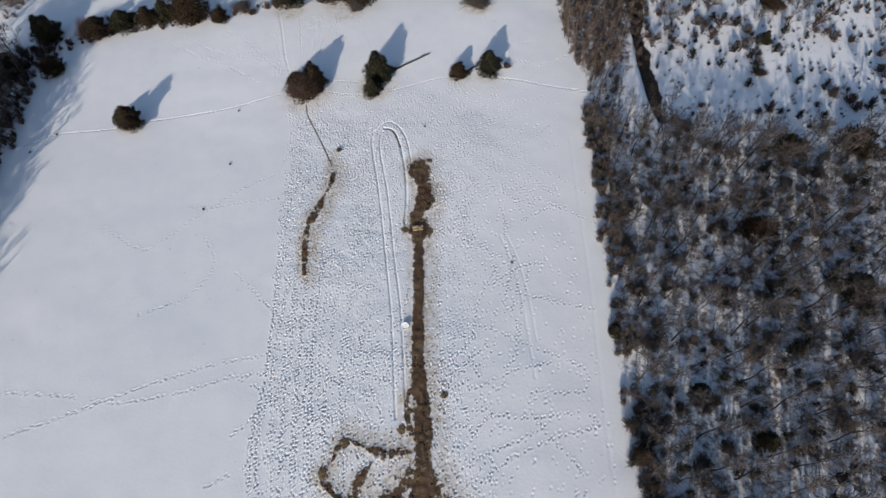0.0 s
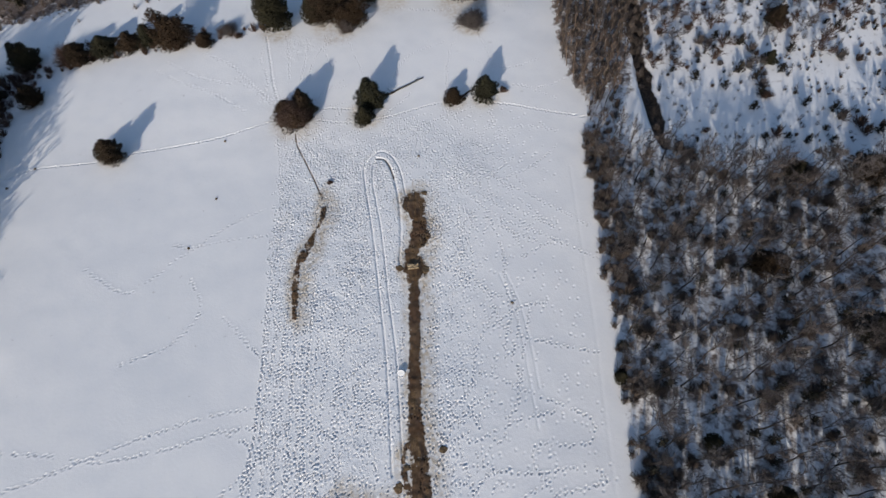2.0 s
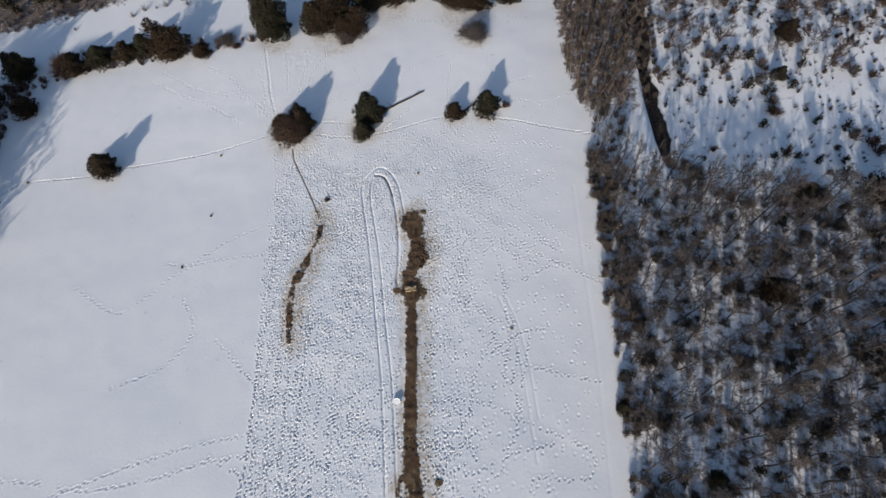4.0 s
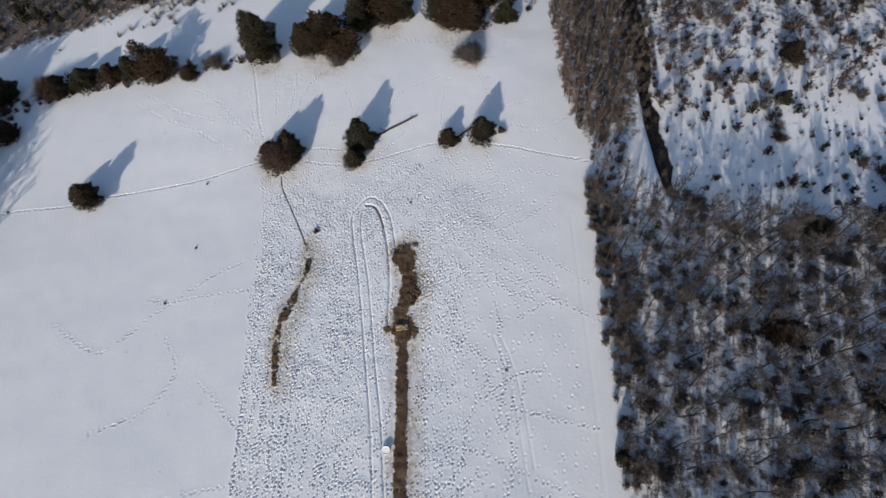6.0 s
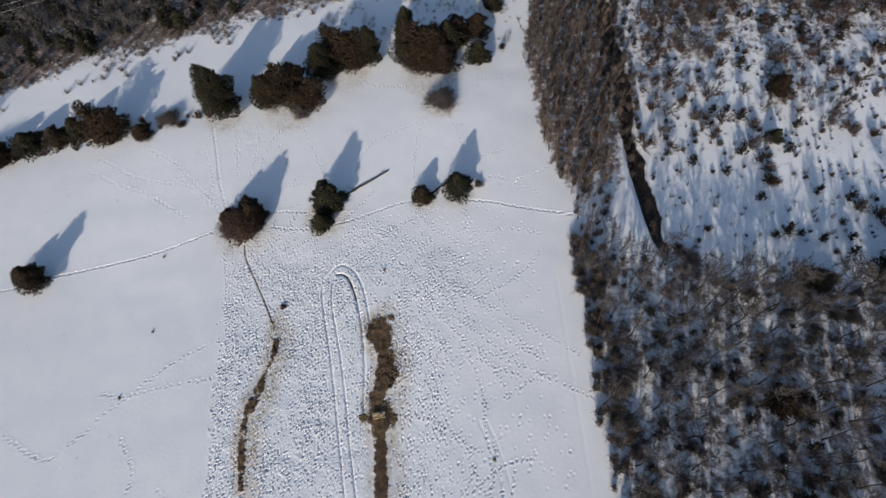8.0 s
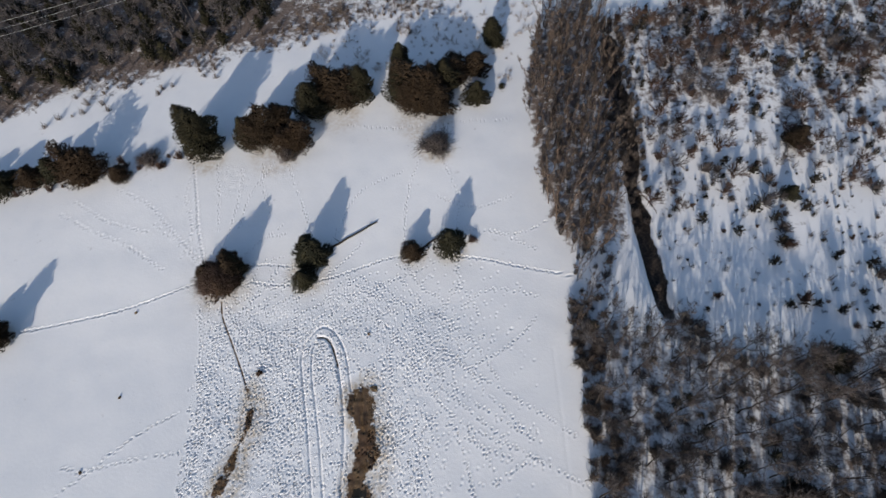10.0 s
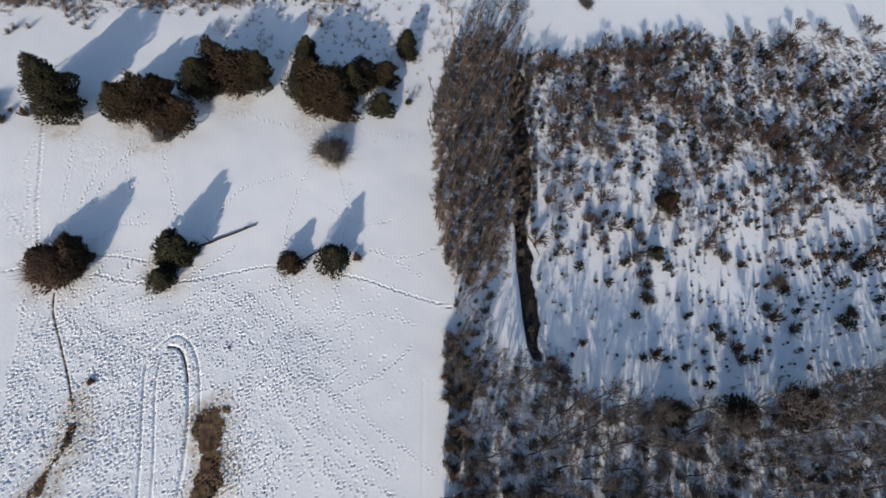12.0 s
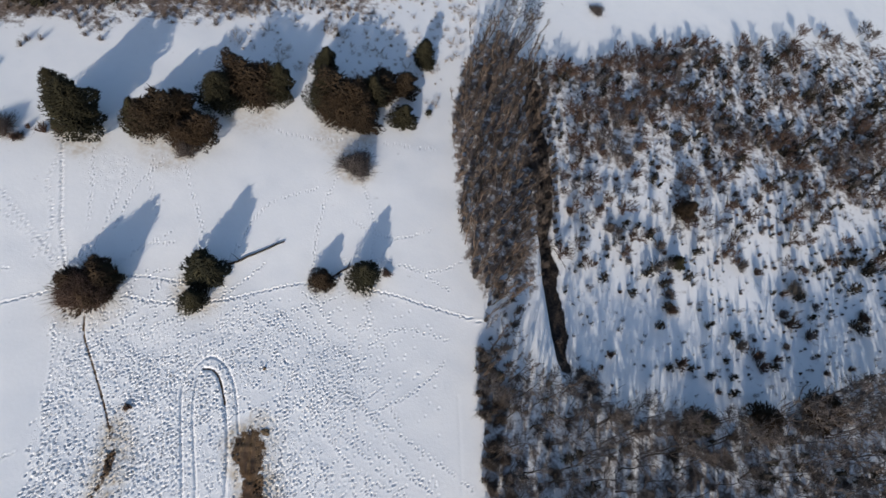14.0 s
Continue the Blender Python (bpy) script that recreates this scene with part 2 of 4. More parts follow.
def cedar_form(height=8.0, radius=3.0, sprays=1300, tops=1, low=0.04, size=1.0, taper=0.8):
    """A dense evergreen of small sprays round a trunk, with an uneven outline; several tops where it forks."""
    trunk, foliage = [], []
    for s in range(tops):
        off = np.zeros(2) if tops == 1 else rng.normal(size=2) * radius * 0.4
        h = height * (1.0 if s == 0 else rng.uniform(0.7, 0.95))
        rad = radius * (1.0 if tops == 1 else 0.75)
        foot, tip = np.array([[off[0] * 0.3, off[1] * 0.3, 0.0]]), np.array([[off[0], off[1], h * 0.93]])
        trunk.append(rods(foot, tip, 0.04 * radius + 0.03, 0.015, 6))
        n = sprays // tops
        z = rng.beta(1.1, 1.6, n)
        ang = rng.uniform(0, 2 * np.pi, n)
        lobes = 0.84 + 0.22 * np.sin(ang * 2 + rng.uniform(0, 6) + z * 7) + 0.16 * np.sin(ang * 5 + z * 13 + rng.uniform(0, 6)) + 0.1 * np.sin(z * 23 + ang * 3)
        profile = (1 - z ** 1.35) ** taper * np.minimum(1.0, 0.62 + z * 3.0)
        depth = 1 - 0.75 * rng.random(n) ** 2.2
        rr = rad * profile * lobes * depth
        p = np.column_stack([off[0] * (0.3 + 0.7 * z) + rr * np.cos(ang), off[1] * (0.3 + 0.7 * z) + rr * np.sin(ang), h * (low + (0.95 - low) * z)])
        way = unit(np.column_stack([np.cos(ang), np.sin(ang), rng.uniform(0.1, 1.1, n)]) + rng.normal(size=(n, 3)) * 0.4)
        length = rng.uniform(0.4, 0.85, n)[:, None] * size
        foliage.append(spikes(p - way * length * 0.35, p + way * length * 0.65, rng.uniform(0.07, 0.15, n) * size, False))
        core = rng.integers(0, n, n // 9)
        inner = p[core] * [0.5, 0.5, 0.96]
        foliage.append(spikes(inner - way[core] * 0.3, inner + way[core] * 0.1 * h, 0.28 * size))
    return joined(*trunk), joined(*foliage)


def shrub_form(height=1.6, radius=0.9, twigs=90, thick=0.02):
    """A dome of many thin forked stems out of one root."""
    n = twigs
    a = rng.uniform(0, 2 * np.pi, n)
    f = np.sqrt(rng.random(n))
    reach = radius * (0.8 + 0.25 * np.sin(a * 3 + rng.uniform(0, 6)))
    top = np.column_stack([reach * f * np.cos(a), reach * f * np.sin(a), height * (1 - 0.55 * f ** 2) * rng.uniform(0.45, 1.0, n)])
    root = top * [0.3, 0.3, 0.0] + rng.normal(size=(n, 3)) * [0.08, 0.08, 0]
    root[:, 2] = 0
    mid = root + (top - root) * rng.uniform(0.45, 0.7, (n, 1)) + rng.normal(size=(n, 3)) * 0.1 * radius * [1, 1, 0.3]
    mid[:, 2] = np.maximum(mid[:, 2], 0.05)
    side = mid + (top - mid) * rng.uniform(0.2, 0.9, (n, 1)) + rng.normal(size=(n, 3)) * 0.3 * radius * [1, 1, 0.5]
    side[:, 2] = np.maximum(side[:, 2], 0.05)
    return joined(rods(root, mid, thick * 1.3, thick, 3), spikes(mid, top, thick * 1.2, False), spikes(mid, side, thick * 1.2, False))


def plant(name, form, mats, label, category, group=""):
    """A tree as a thing: an Empty at its foot with trunk and crown."""
    ob = tagged(new(name), label, category, group)
    part("trunk", mesh_from("trunk", *form[0], mats[0]), ob)
    part("crown", mesh_from("crown", *form[1], mats[1]), ob)
    return ob


def at_pose(x, y, turn=None, size=1.0, tall=None, z=0.0):
    turn = rng.uniform(0, 360) if turn is None else turn
    return pose(x, y, z + ground_height(x, y), 0, 0, turn) @ Matrix.Diagonal((size, size, tall or size, 1))


def place_all(things, poses):
    """Copies things to their (kind, pose) places; the first place of each kind is its own."""
    left = {}
    for kind, m in poses:
        if kind in left:
            copy_thing(things[kind], m)
        else:
            left[kind] = m
    for kind, m in left.items():
        things[kind].matrix_basis = m


def joined_copies(forms, places):
    """All the places (x, y, size, tall) filled with the forms, as one set of vertices and triangles."""
    vs, ts, base = [], [], 0
    for x, y, size, tall in places:
        v, t = forms[rng.integers(len(forms))]
        a = rng.uniform(0, 2 * np.pi)
        c, s = np.cos(a) * size, np.sin(a) * size
        vs.append(np.column_stack([x + c * v[:, 0] - s * v[:, 1], y + s * v[:, 0] + c * v[:, 1], v[:, 2] * tall + ground_height(x, y) - 0.03]))
        ts.append(t + base)
        base += len(v)
    return np.concatenate(vs), np.concatenate(ts)


# ---- the lie of the land ----
def line_at(points, y):
    """x along a line of (x, y) points, at y."""
    ps = sorted(points, key=lambda p: p[1])
    return np.interp(y, [p[1] for p in ps], [p[0] for p in ps])


WOOD_EDGE = [(23.6, -60), (24.0, 5), (24.8, 13), (25.8, 24), (27.0, 36), (27.3, 47), (28.3, 65), (29.0, 75), (31.5, 84)]
HEDGE_WEST = [(31.5, 84), (29.0, 92), (28.3, 100), (28.6, 113), (29.5, 127), (33, 140), (41, 152), (44, 160)]
DITCH = [(45.6, 72), (44.8, 80), (44.9, 89), (45.4, 96), (47.5, 110), (49.0, 130), (51.0, 147), (53.5, 158)]


def wood_front(x):
    return np.interp(x, [27, 45, 56, 66, 80, 93, 112, 200], [76, 71, 67.5, 65, 64.8, 68, 73, 84])


def far_edge(x):
    """Where the brush begins beyond the strip of snow."""
    return np.interp(x, [-200, -86, -73, -56, -39, -4, 34], [104, 126, 131, 135, 140.5, 149, 155])


def road_line(x):
    return np.interp(x, [30, 51, 69, 83, 99, 130, 147, 169, 220], [140, 145.5, 151.5, 157, 161.5, 168.5, 172, 178, 187])


def value_noise(x, y, scale, seed):
    g = np.random.default_rng(seed).random((64, 64))
    u, v = np.asarray(x) / scale, np.asarray(y) / scale
    i, j = np.floor(u).astype(int), np.floor(v).astype(int)
    f, h = u - i, v - j
    f, h = f * f * (3 - 2 * f), h * h * (3 - 2 * h)
    i0, i1, j0, j1 = i % 64, (i + 1) % 64, j % 64, (j + 1) % 64
    return (g[i0, j0] * (1 - f) + g[i1, j0] * f) * (1 - h) + (g[i0, j1] * (1 - f) + g[i1, j1] * f) * h


def smooth(a, b, v):
    s = np.clip((v - a) / (b - a), 0, 1)
    return s * s * (3 - 2 * s)


# thickets of tall brown brush in the clearing: centre and radius
THICKETS = [(54, 140, 4), (60, 142.5, 4.5), (67, 145, 4.5), (74, 147.5, 4), (81, 150, 5), (87, 151.5, 5), (95, 154, 4.5), (104, 157, 3), (116, 160, 3.5), (130, 163, 3), (146, 166, 4),
            (83.6, 138.5, 4), (87, 134.5, 4.5), (79, 139.5, 3.5), (76, 133, 3.5), (67, 132.5, 4.5), (71, 128.5, 3), (63, 123, 3.5), (57, 120, 3), (66, 119, 3.5), (60, 129, 3),
            (92, 129.5, 4), (97, 131, 4.5), (103, 129, 3.5), (98, 121, 3), (110, 126, 4), (115, 128, 4.5), (112, 121.5, 3.5), (128, 120.5, 5.5), (125, 114.5, 4.5), (134, 126, 4),
            (80, 111.5, 3.2), (79, 105, 2.6), (88, 113, 3), (112, 108, 3), (119, 140.5, 3.5), (130, 142, 4), (142, 136, 4.5), (104, 141, 2.5), (56, 110, 2.2), (140, 112, 3.5), (52.5, 104, 1.8), (51, 97, 1.4), (54, 113, 1.8)]


def brushy(x, y):
    """How far tall brown brush has closed in the clearing, 0 to 1."""
    x, y = np.asarray(x, float), np.asarray(y, float)
    ragged = 0.55 * (value_noise(x, y, 3.0, 41) - 0.5) + 0.3 * (value_noise(x, y, 1.2, 42) - 0.5)
    most = np.zeros_like(x)
    for cx, cy, r in THICKETS:
        most = np.maximum(most, 1 - np.hypot(x - cx, y - cy) / (1.5 * r))
    return smooth(0.24, 0.55, most + ragged)


def patchy(x, y):
    return smooth(0.5, 0.62, value_noise(x, y, 7.0, 41) * 0.8 + 0.24)


def ditch_depth(x, y):
    d = np.abs(x - line_at(DITCH, y))
    return -1.6 * (1 - smooth(0.5, 1.9, d)) * smooth(70, 74, y) * (1 - smooth(138, 144, y))


def broad_height(x, y):
    x, y = np.asarray(x, float), np.asarray(y, float)
    return 0.9 * smooth(76, 112, y) * (1 - smooth(12, 34, x)) + 0.06 * (value_noise(x, y, 2.7, 3) - 0.5) + 0.4 * (value_noise(x, y, 23, 1) - 0.5) + 0.12 * (value_noise(x, y, 6, 2) - 0.5) + ditch_depth(x, y)


def ground_height(x, y):
    return float(broad_height(x, y))


def curve_through(points, step=0.15):
    """A smooth line through the points, at even steps."""
    p = np.array(points, float)
    q = np.vstack([2 * p[0] - p[1], p, 2 * p[-1] - p[-2]])
    out = []
    for k in range(1, len(q) - 2):
        n = max(2, int(np.linalg.norm(q[k + 1] - q[k]) / step))
        t = np.linspace(0, 1, n, endpoint=False)[:, None]
        a, b, c, d = q[k - 1], q[k], q[k + 1], q[k + 2]
        out.append(0.5 * (2 * b + (c - a) * t + (2 * a - 5 * b + 4 * c - d) * t ** 2 + (3 * b - a - 3 * c + d) * t ** 3))
    return np.vstack(out + [p[-1:]])


# ---- marks in the snow ----
FEED = [(-3.9, 64.6), (-3.7, 63.4), (-3.1, 61.2), (-2.7, 59), (-2.8, 56.9), (-3.9, 54.8), (-4.4, 53.2), (-3.9, 50.8), (-4.2, 48.6), (-4.2, 44.8), (-4.4, 35.8), (-4.7, 26), (-4.2, 19), (-4.2, 12), (-4.0, 6), (-4.0, -6)]
FEED_WIDE = [2.45, 2.35, 1.5, 1.5, 2.0, 1.25, 1.6, 2.3, 1.25, 1.15, 1.1, 1.2, 1.6, 1.5, 2.8, 3.0]
SIDE_HAY = [(-20.9, 67.7), (-20.3, 64.2), (-20.7, 61.6), (-21.6, 59.4), (-22.4, 56.8), (-23.3, 54.7), (-24.1, 52.7), (-24.3, 49.7), (-24.1, 46.2), (-23.9, 43.0)]
SIDE_WIDE = [0.4, 0.75, 0.6, 0.3, 1.05, 1.2, 0.6, 0.85, 0.75, 0.5]
RING = [(-6.5, 13.4), (-10, 13.2), (-13, 14.4), (-15.8, 15), (-17.4, 12.5), (-18.6, 10.5), (-16.8, 8.2), (-14.5, 6.5), (-13.4, 9.6), (-11.6, 12)]
RING_WIDE = [1.2, 1.1, 0.3, 1.0, 0.25, 1.0, 0.5, 1.3, 1.1, 0.2]
YARD = [(-12, 5), (-9, 7), (-7, 9.5), (-5, 11), (-2, 7), (0, 5)]
YARD_WIDE = [1.6, 1.8, 1.8, 2.2, 2.0, 1.2]
LOOP = [(-6.0, 16), (-6.6, 19), (-6.2, 21.5), (-5, 22.5)]
LOOP_WIDE = [0.7, 0.5, 0.5, 0.5]
TYRE_LINES = [
    [(-8.2, 18), (-8.6, 28), (-9.0, 36), (-10.0, 46), (-11.3, 58.9), (-12.6, 68), (-13.0, 73.0), (-11.9, 75.3), (-10.0, 76.9), (-8.0, 75.9), (-6.6, 73.5), (-5.9, 71), (-5.2, 66.3)],
    [(-6.6, 18), (-7.0, 28), (-7.4, 36), (-8.5, 46), (-9.7, 58.8), (-11.1, 68), (-11.4, 72.2), (-10.9, 74.7)],
    [(-10.6, 75.2), (-9.4, 75.0), (-8.3, 73.6), (-7.3, 70.2), (-6.5, 65), (-6.2, 58.6), (-6.6, 52)],
    [(10.3, 48.7), (11.7, 43.5), (12.6, 37), (13.0, 29), (13.2, 23)],
    [(11.4, 48.7), (12.9, 43.5), (13.8, 37), (14.2, 29)],
    [(22.0, 3), (22.5, 14), (23.4, 26), (24.5, 40), (25.2, 55), (26.0, 70)],
]
RUT_WIDE = [0.14, 0.14, 0.2, 0.15, 0.15, 0.25]
RUT_DEEP = [0.2, 0.2, 0.28, 0.045, 0.045, 0.02]
TRODDEN_PATHS = [
    [(-27.0, 83), (-26.4, 80), (-24.0, 74.6), (-22.0, 70), (-21.2, 67.8)],
    [(-84, 76), (-78, 78.5), (-67, 79), (-60, 80.6), (-44, 83), (-32, 86.8)],
    [(-24, 89.2), (-20, 89.2), (-15.4, 88.4)],
    [(-22.5, 86.2), (-18, 85.2), (-14, 85), (-9, 85.6), (-4.1, 86.9), (1.6, 88.4), (5, 88.6)],
    [(9, 88.8), (12.4, 87.6), (17, 86.6), (22.5, 84.7), (30.8, 82.2)],
    [(-35.6, 112), (-34, 104), (-32.8, 97.4), (-31, 91)],
    [(-42, 128), (-41, 122), (-38, 118), (-35.5, 115)],
]
TRAILS = [
    [(-70, 25.2), (-58, 23.8), (-51.2, 22.5), (-40.7, 23.9), (-34, 25.6), (-27.8, 26)],
    [(-72, 17), (-62, 20), (-53, 23), (-44, 26), (-36, 28), (-28, 29)],
    [(-47, 59), (-44, 58), (-38, 59), (-30, 59.5)],
    [(-62, 55), (-54, 50), (-50, 52), (-45, 56.5), (-36, 63), (-29, 66)],
    [(-1.5, 32.3), (4.9, 32.1), (12.3, 28.7), (20.9, 24.1), (19.8, 20.6), (13, 21), (11.9, 18.5), (14.9, 13.5), (17.9, 9.5), (17.6, 4)],
    [(3, 15), (6, 17.5), (12, 17.2), (19, 17.5), (21.5, 15.5), (16, 14.5), (9, 12), (4, 9)],
    [(2, 70), (8, 66), (14, 60), (20, 55), (28, 50)],
    [(4, 76), (10, 70), (18, 64), (27, 57)],
    [(-2, 82), (4, 76), (8, 68), (13, 63), (21, 57)],
    [(3, 50), (8, 46), (10, 39), (17, 36), (24, 34)],
    [(4.2, 106.1), (-3.9, 102.1), (-9.1, 91.5)],
    [(-49, 108), (-42, 103), (-37, 97), (-30, 90)],
    [(-26, 110), (-26, 104), (-27, 97), (-28, 91)],
    [(-20, 111), (-24, 104), (-25.5, 97)],
    [(-31, 112), (-30, 105), (-29, 97)],
    [(-18, 112), (-15, 103), (-13, 97)],
    [(-57, 106), (-50, 101), (-42, 98)],
    [(12, 108), (14, 99), (13, 92)],
    [(8, 110), (5, 101), (4, 92)],
    [(-6, 119), (2, 117), (12, 117), (26, 117)],
    [(-43, 52), (-40, 46), (-44, 40), (-52, 37)],
    [(18, 92), (24, 91), (29, 93)],
    [(-30.4, 82), (-29.6, 76.8), (-28.6, 68.7), (-27.8, 60), (-28.2, 52)],
    [(-1, 84), (4, 78.7), (8.2, 72), (11.5, 69.3), (16.1, 63), (20.6, 57.5)],
    [(12.5, 68), (19.9, 71.5), (24.7, 75.8)],
    [(12.5, 87), (12.3, 82), (7.4, 76.1)],
    [(-25, 84), (-21, 79), (-17, 75), (-14, 70)],
    [(-14, 84.5), (-14.4, 80), (-14, 76)],
    [(-41, 99.5), (-36, 95), (-31, 90)],
    [(-35, 113), (-36, 105), (-34, 98), (-35, 92)],
    [(-22, 111), (-22, 106), (-20, 100)],
    [(2, 86), (5, 81), (9, 77), (14, 72), (17, 66)],
    [(-3, 80), (2, 74), (5, 68), (10, 61), (18, 56)],
    [(-26, 82), (-22, 76), (-18, 73), (-13, 66)],
    [(10, 100), (17, 97), (24, 99)],
    [(-60, 104), (-52, 99), (-46, 96), (-38, 90)],
    [(12, 78), (18, 81), (25, 79)],
]


def along(line, knots, widths):
    """Widths given at the knots, spread along the smooth line through them."""
    at = [int(np.argmin(np.hypot(line[:, 0] - x, line[:, 1] - y))) for x, y in knots]
    return np.interp(np.arange(len(line)), at, widths)


def ground():
    def steps(*spans):
        return np.concatenate([np.arange(a, b, s) for a, b, s in spans])
    xs = np.concatenate([-np.geomspace(2500, 152, 12), steps((-150, -84, 3), (-84, -46, 0.25), (-46, -31, 0.21), (-31, 6, 0.12), (6, 28.6, 0.16), (28.6, 60, 0.7), (60, 150, 1.8)), np.geomspace(152, 2500, 12)])
    ys = np.concatenate([-np.geomspace(2500, 62, 12), steps((-60, 0, 3), (0, 92, 0.165), (92, 114, 0.23), (114, 122, 0.35), (122, 212, 1.4)), np.geomspace(214, 2500, 14)])
    nx, ny = len(xs), len(ys)
    X, Y = np.meshgrid(xs, ys)
    Z = broad_height(X, Y)
    dirt, stain, trod = np.zeros_like(Z), np.zeros_like(Z), np.zeros_like(Z)

    def stamp(px, py, reach, act):
        """Calls act on every grid point within reach of each mark."""
        i0, i1 = np.searchsorted(xs, px - reach), np.searchsorted(xs, px + reach)
        j0, j1 = np.searchsorted(ys, py - reach), np.searchsorted(ys, py + reach)
        for k in range(len(px)):
            if i1[k] > i0[k] and j1[k] > j0[k]:
                act(k, slice(j0[k], j1[k]), slice(i0[k], i1[k]))

    # hay, dung and mud
    for line, widths, thick in ((FEED, FEED_WIDE, 1.0), (SIDE_HAY, SIDE_WIDE, 0.68), (RING, RING_WIDE, 0.7), (LOOP, LOOP_WIDE, 0.75), (YARD, YARD_WIDE, 0.64)):
        c = curve_through(line, 0.3)
        w = along(c, line, widths)

        def lay(k, j, i):
            d = np.hypot(X[j, i] - c[k, 0], Y[j, i] - c[k, 1])
            dirt[j, i] = np.maximum(dirt[j, i], thick * (1 - smooth(w[k] * 0.3, w[k] * 1.45, d)))
            stain[j, i] = np.maximum(stain[j, i], 0.95 * (1 - smooth(w[k], w[k] + 2.6 + 0.9 * np.sign(X[j, i] - c[k, 0]), d)))
        stamp(c[:, 0], c[:, 1], 5.0, lay)
    ragged = 0.6 * (value_noise(X, Y, 0.55, 5) - 0.5) + 0.4 * (value_noise(X, Y, 2.2, 16) - 0.5)
    dirt = np.clip(dirt + dirt * (1 - 0.6 * dirt) * 2.0 * ragged, 0, 1)
    for cx, cy, r in ((-27, 86, 6.5), (-12.6, 86.8, 5), (5.3, 88.4, 3), (11.8, 88.8, 3.6), (-63.3, 80, 3.2), (10.9, 110.8, 4.5), (-33.5, 113.5, 5), (-20, 113, 6.5), (-8, 121.5, 6), (9, 118.5, 7.5), (-20.5, 62, 3.5)):
        stain = np.maximum(stain, 0.6 * (1 - smooth(r * 0.5, r, np.hypot(X - cx, Y - cy))))
    stain *= 0.4 + 1.1 * value_noise(X, Y, 3.0, 6)
    Z += dirt * (0.1 + 0.2 * (value_noise(X, Y, 0.7, 8) - 0.3))

    # how thickly the cattle have trodden the snow
    strip = smooth(-29.2, -27.6, X + 1.2 * (Y - 40) / 40 + 1.6 * (value_noise(X, Y, 3.0, 15) - 0.5)) * (1 - smooth(-6.5, -5, X)) * smooth(-4, 2, Y) * (1 - smooth(76, 84, Y)) * (0.5 + 0.5 * smooth(36, 52, Y))
    east = smooth(-4, -2, X) * (1 - smooth(0, 11, X)) * (1 - smooth(60, 78, Y)) * (0.42 + 0.3 * smooth(40, 54, Y))
    trees = np.zeros_like(Z)
    for cx, cy, r in ((-27, 86, 9), (-12.5, 87, 7), (5, 88, 4), (12, 89, 4), (-19, 78, 8), (-5, 78, 10), (6, 73, 9), (-28, 108, 6), (-18, 110, 5)):
        trees = np.maximum(trees, 0.6 * (1 - smooth(r * 0.3, r, np.hypot(X - cx, Y - cy))))
    trod[:] = np.maximum(np.maximum(strip * 0.95, east), trees)
    trod *= 0.45 + 0.8 * value_noise(X, Y, 4.5, 9)
    np.clip(trod, 0, 1, out=trod)

    def prints(px, py, deep, wide):
        turn = rng.uniform(0, np.pi, len(px))
        ca, sa, el = np.cos(turn), np.sin(turn), rng.uniform(0.55, 1.1, len(px))

        def press(k, j, i):
            u, v = X[j, i] - px[k], Y[j, i] - py[k]
            d2 = ((u * ca[k] + v * sa[k]) ** 2 * el[k] + (v * ca[k] - u * sa[k]) ** 2 / el[k]) / wide[k] ** 2
            Z[j, i] += deep[k] * (0.4 * np.exp(-d2 / 3.0) - 1.3 * np.exp(-(d2 ** 1.6)))
        stamp(px, py, 0.75, press)

    n = 27000
    px, py = rng.uniform(-31, 14, n), rng.uniform(-3, 96, n)
    ii, jj = np.clip(np.searchsorted(xs, px), 0, nx - 1), np.clip(np.searchsorted(ys, py), 0, ny - 1)
    keep = rng.random(n) < trod[jj, ii] ** 1.2
    px, py = px[keep], py[keep]
    prints(px, py, rng.uniform(0.14, 0.32, len(px)) * (0.35 + 1.0 * value_noise(px, py, 5.0, 21)), rng.uniform(0.09, 0.155, len(px)))
    # single prints far and wide over the field
    px, py = -1 + 24 * rng.random(900) ** 1.8, rng.uniform(0, 86, 900)
    prints(px, py, rng.uniform(0.06, 0.12, 900), rng.uniform(0.14, 0.2, 900))
    # long lines of prints down the trodden strip
    lines = list(TRAILS) + TRODDEN_PATHS[1:] + TRODDEN_PATHS[1:]
    for k in range(15):
        x0 = -29 + 0.4 * k + 0.035 * k * k + rng.uniform(-0.4, 0.4)
        lines.append([(x0 + 1.5, 2), (x0 + rng.uniform(-1, 1), 14), (x0 + rng.uniform(-1, 1), 28), (x0 + rng.uniform(-1, 1) + 0.5, 40 + rng.uniform(0, 12))])
    for k in range(90):
        a = np.array([rng.uniform(-27, 16), rng.uniform(4, 94)])
        d = unit(rng.normal(size=2)) * rng.uniform(5, 15)
        lines.append([tuple(a), tuple(a + d * 0.5 + rng.normal(size=2)), tuple(a + d)])
    for line in lines:
        c = curve_through(line, 0.5)
        d = unit(np.gradient(c, axis=0))
        side = np.where(np.arange(len(c)) % 2, 0.1, -0.1) + rng.normal(size=len(c)) * 0.07
        c = c + np.column_stack([-d[:, 1], d[:, 0]]) * side[:, None] + d * rng.normal(size=(len(c), 1)) * 0.12
        c = c[rng.random(len(c)) < 0.86]
        prints(c[:, 0], c[:, 1], rng.uniform(0.18, 0.31, len(c)), rng.uniform(0.11, 0.155, len(c)))
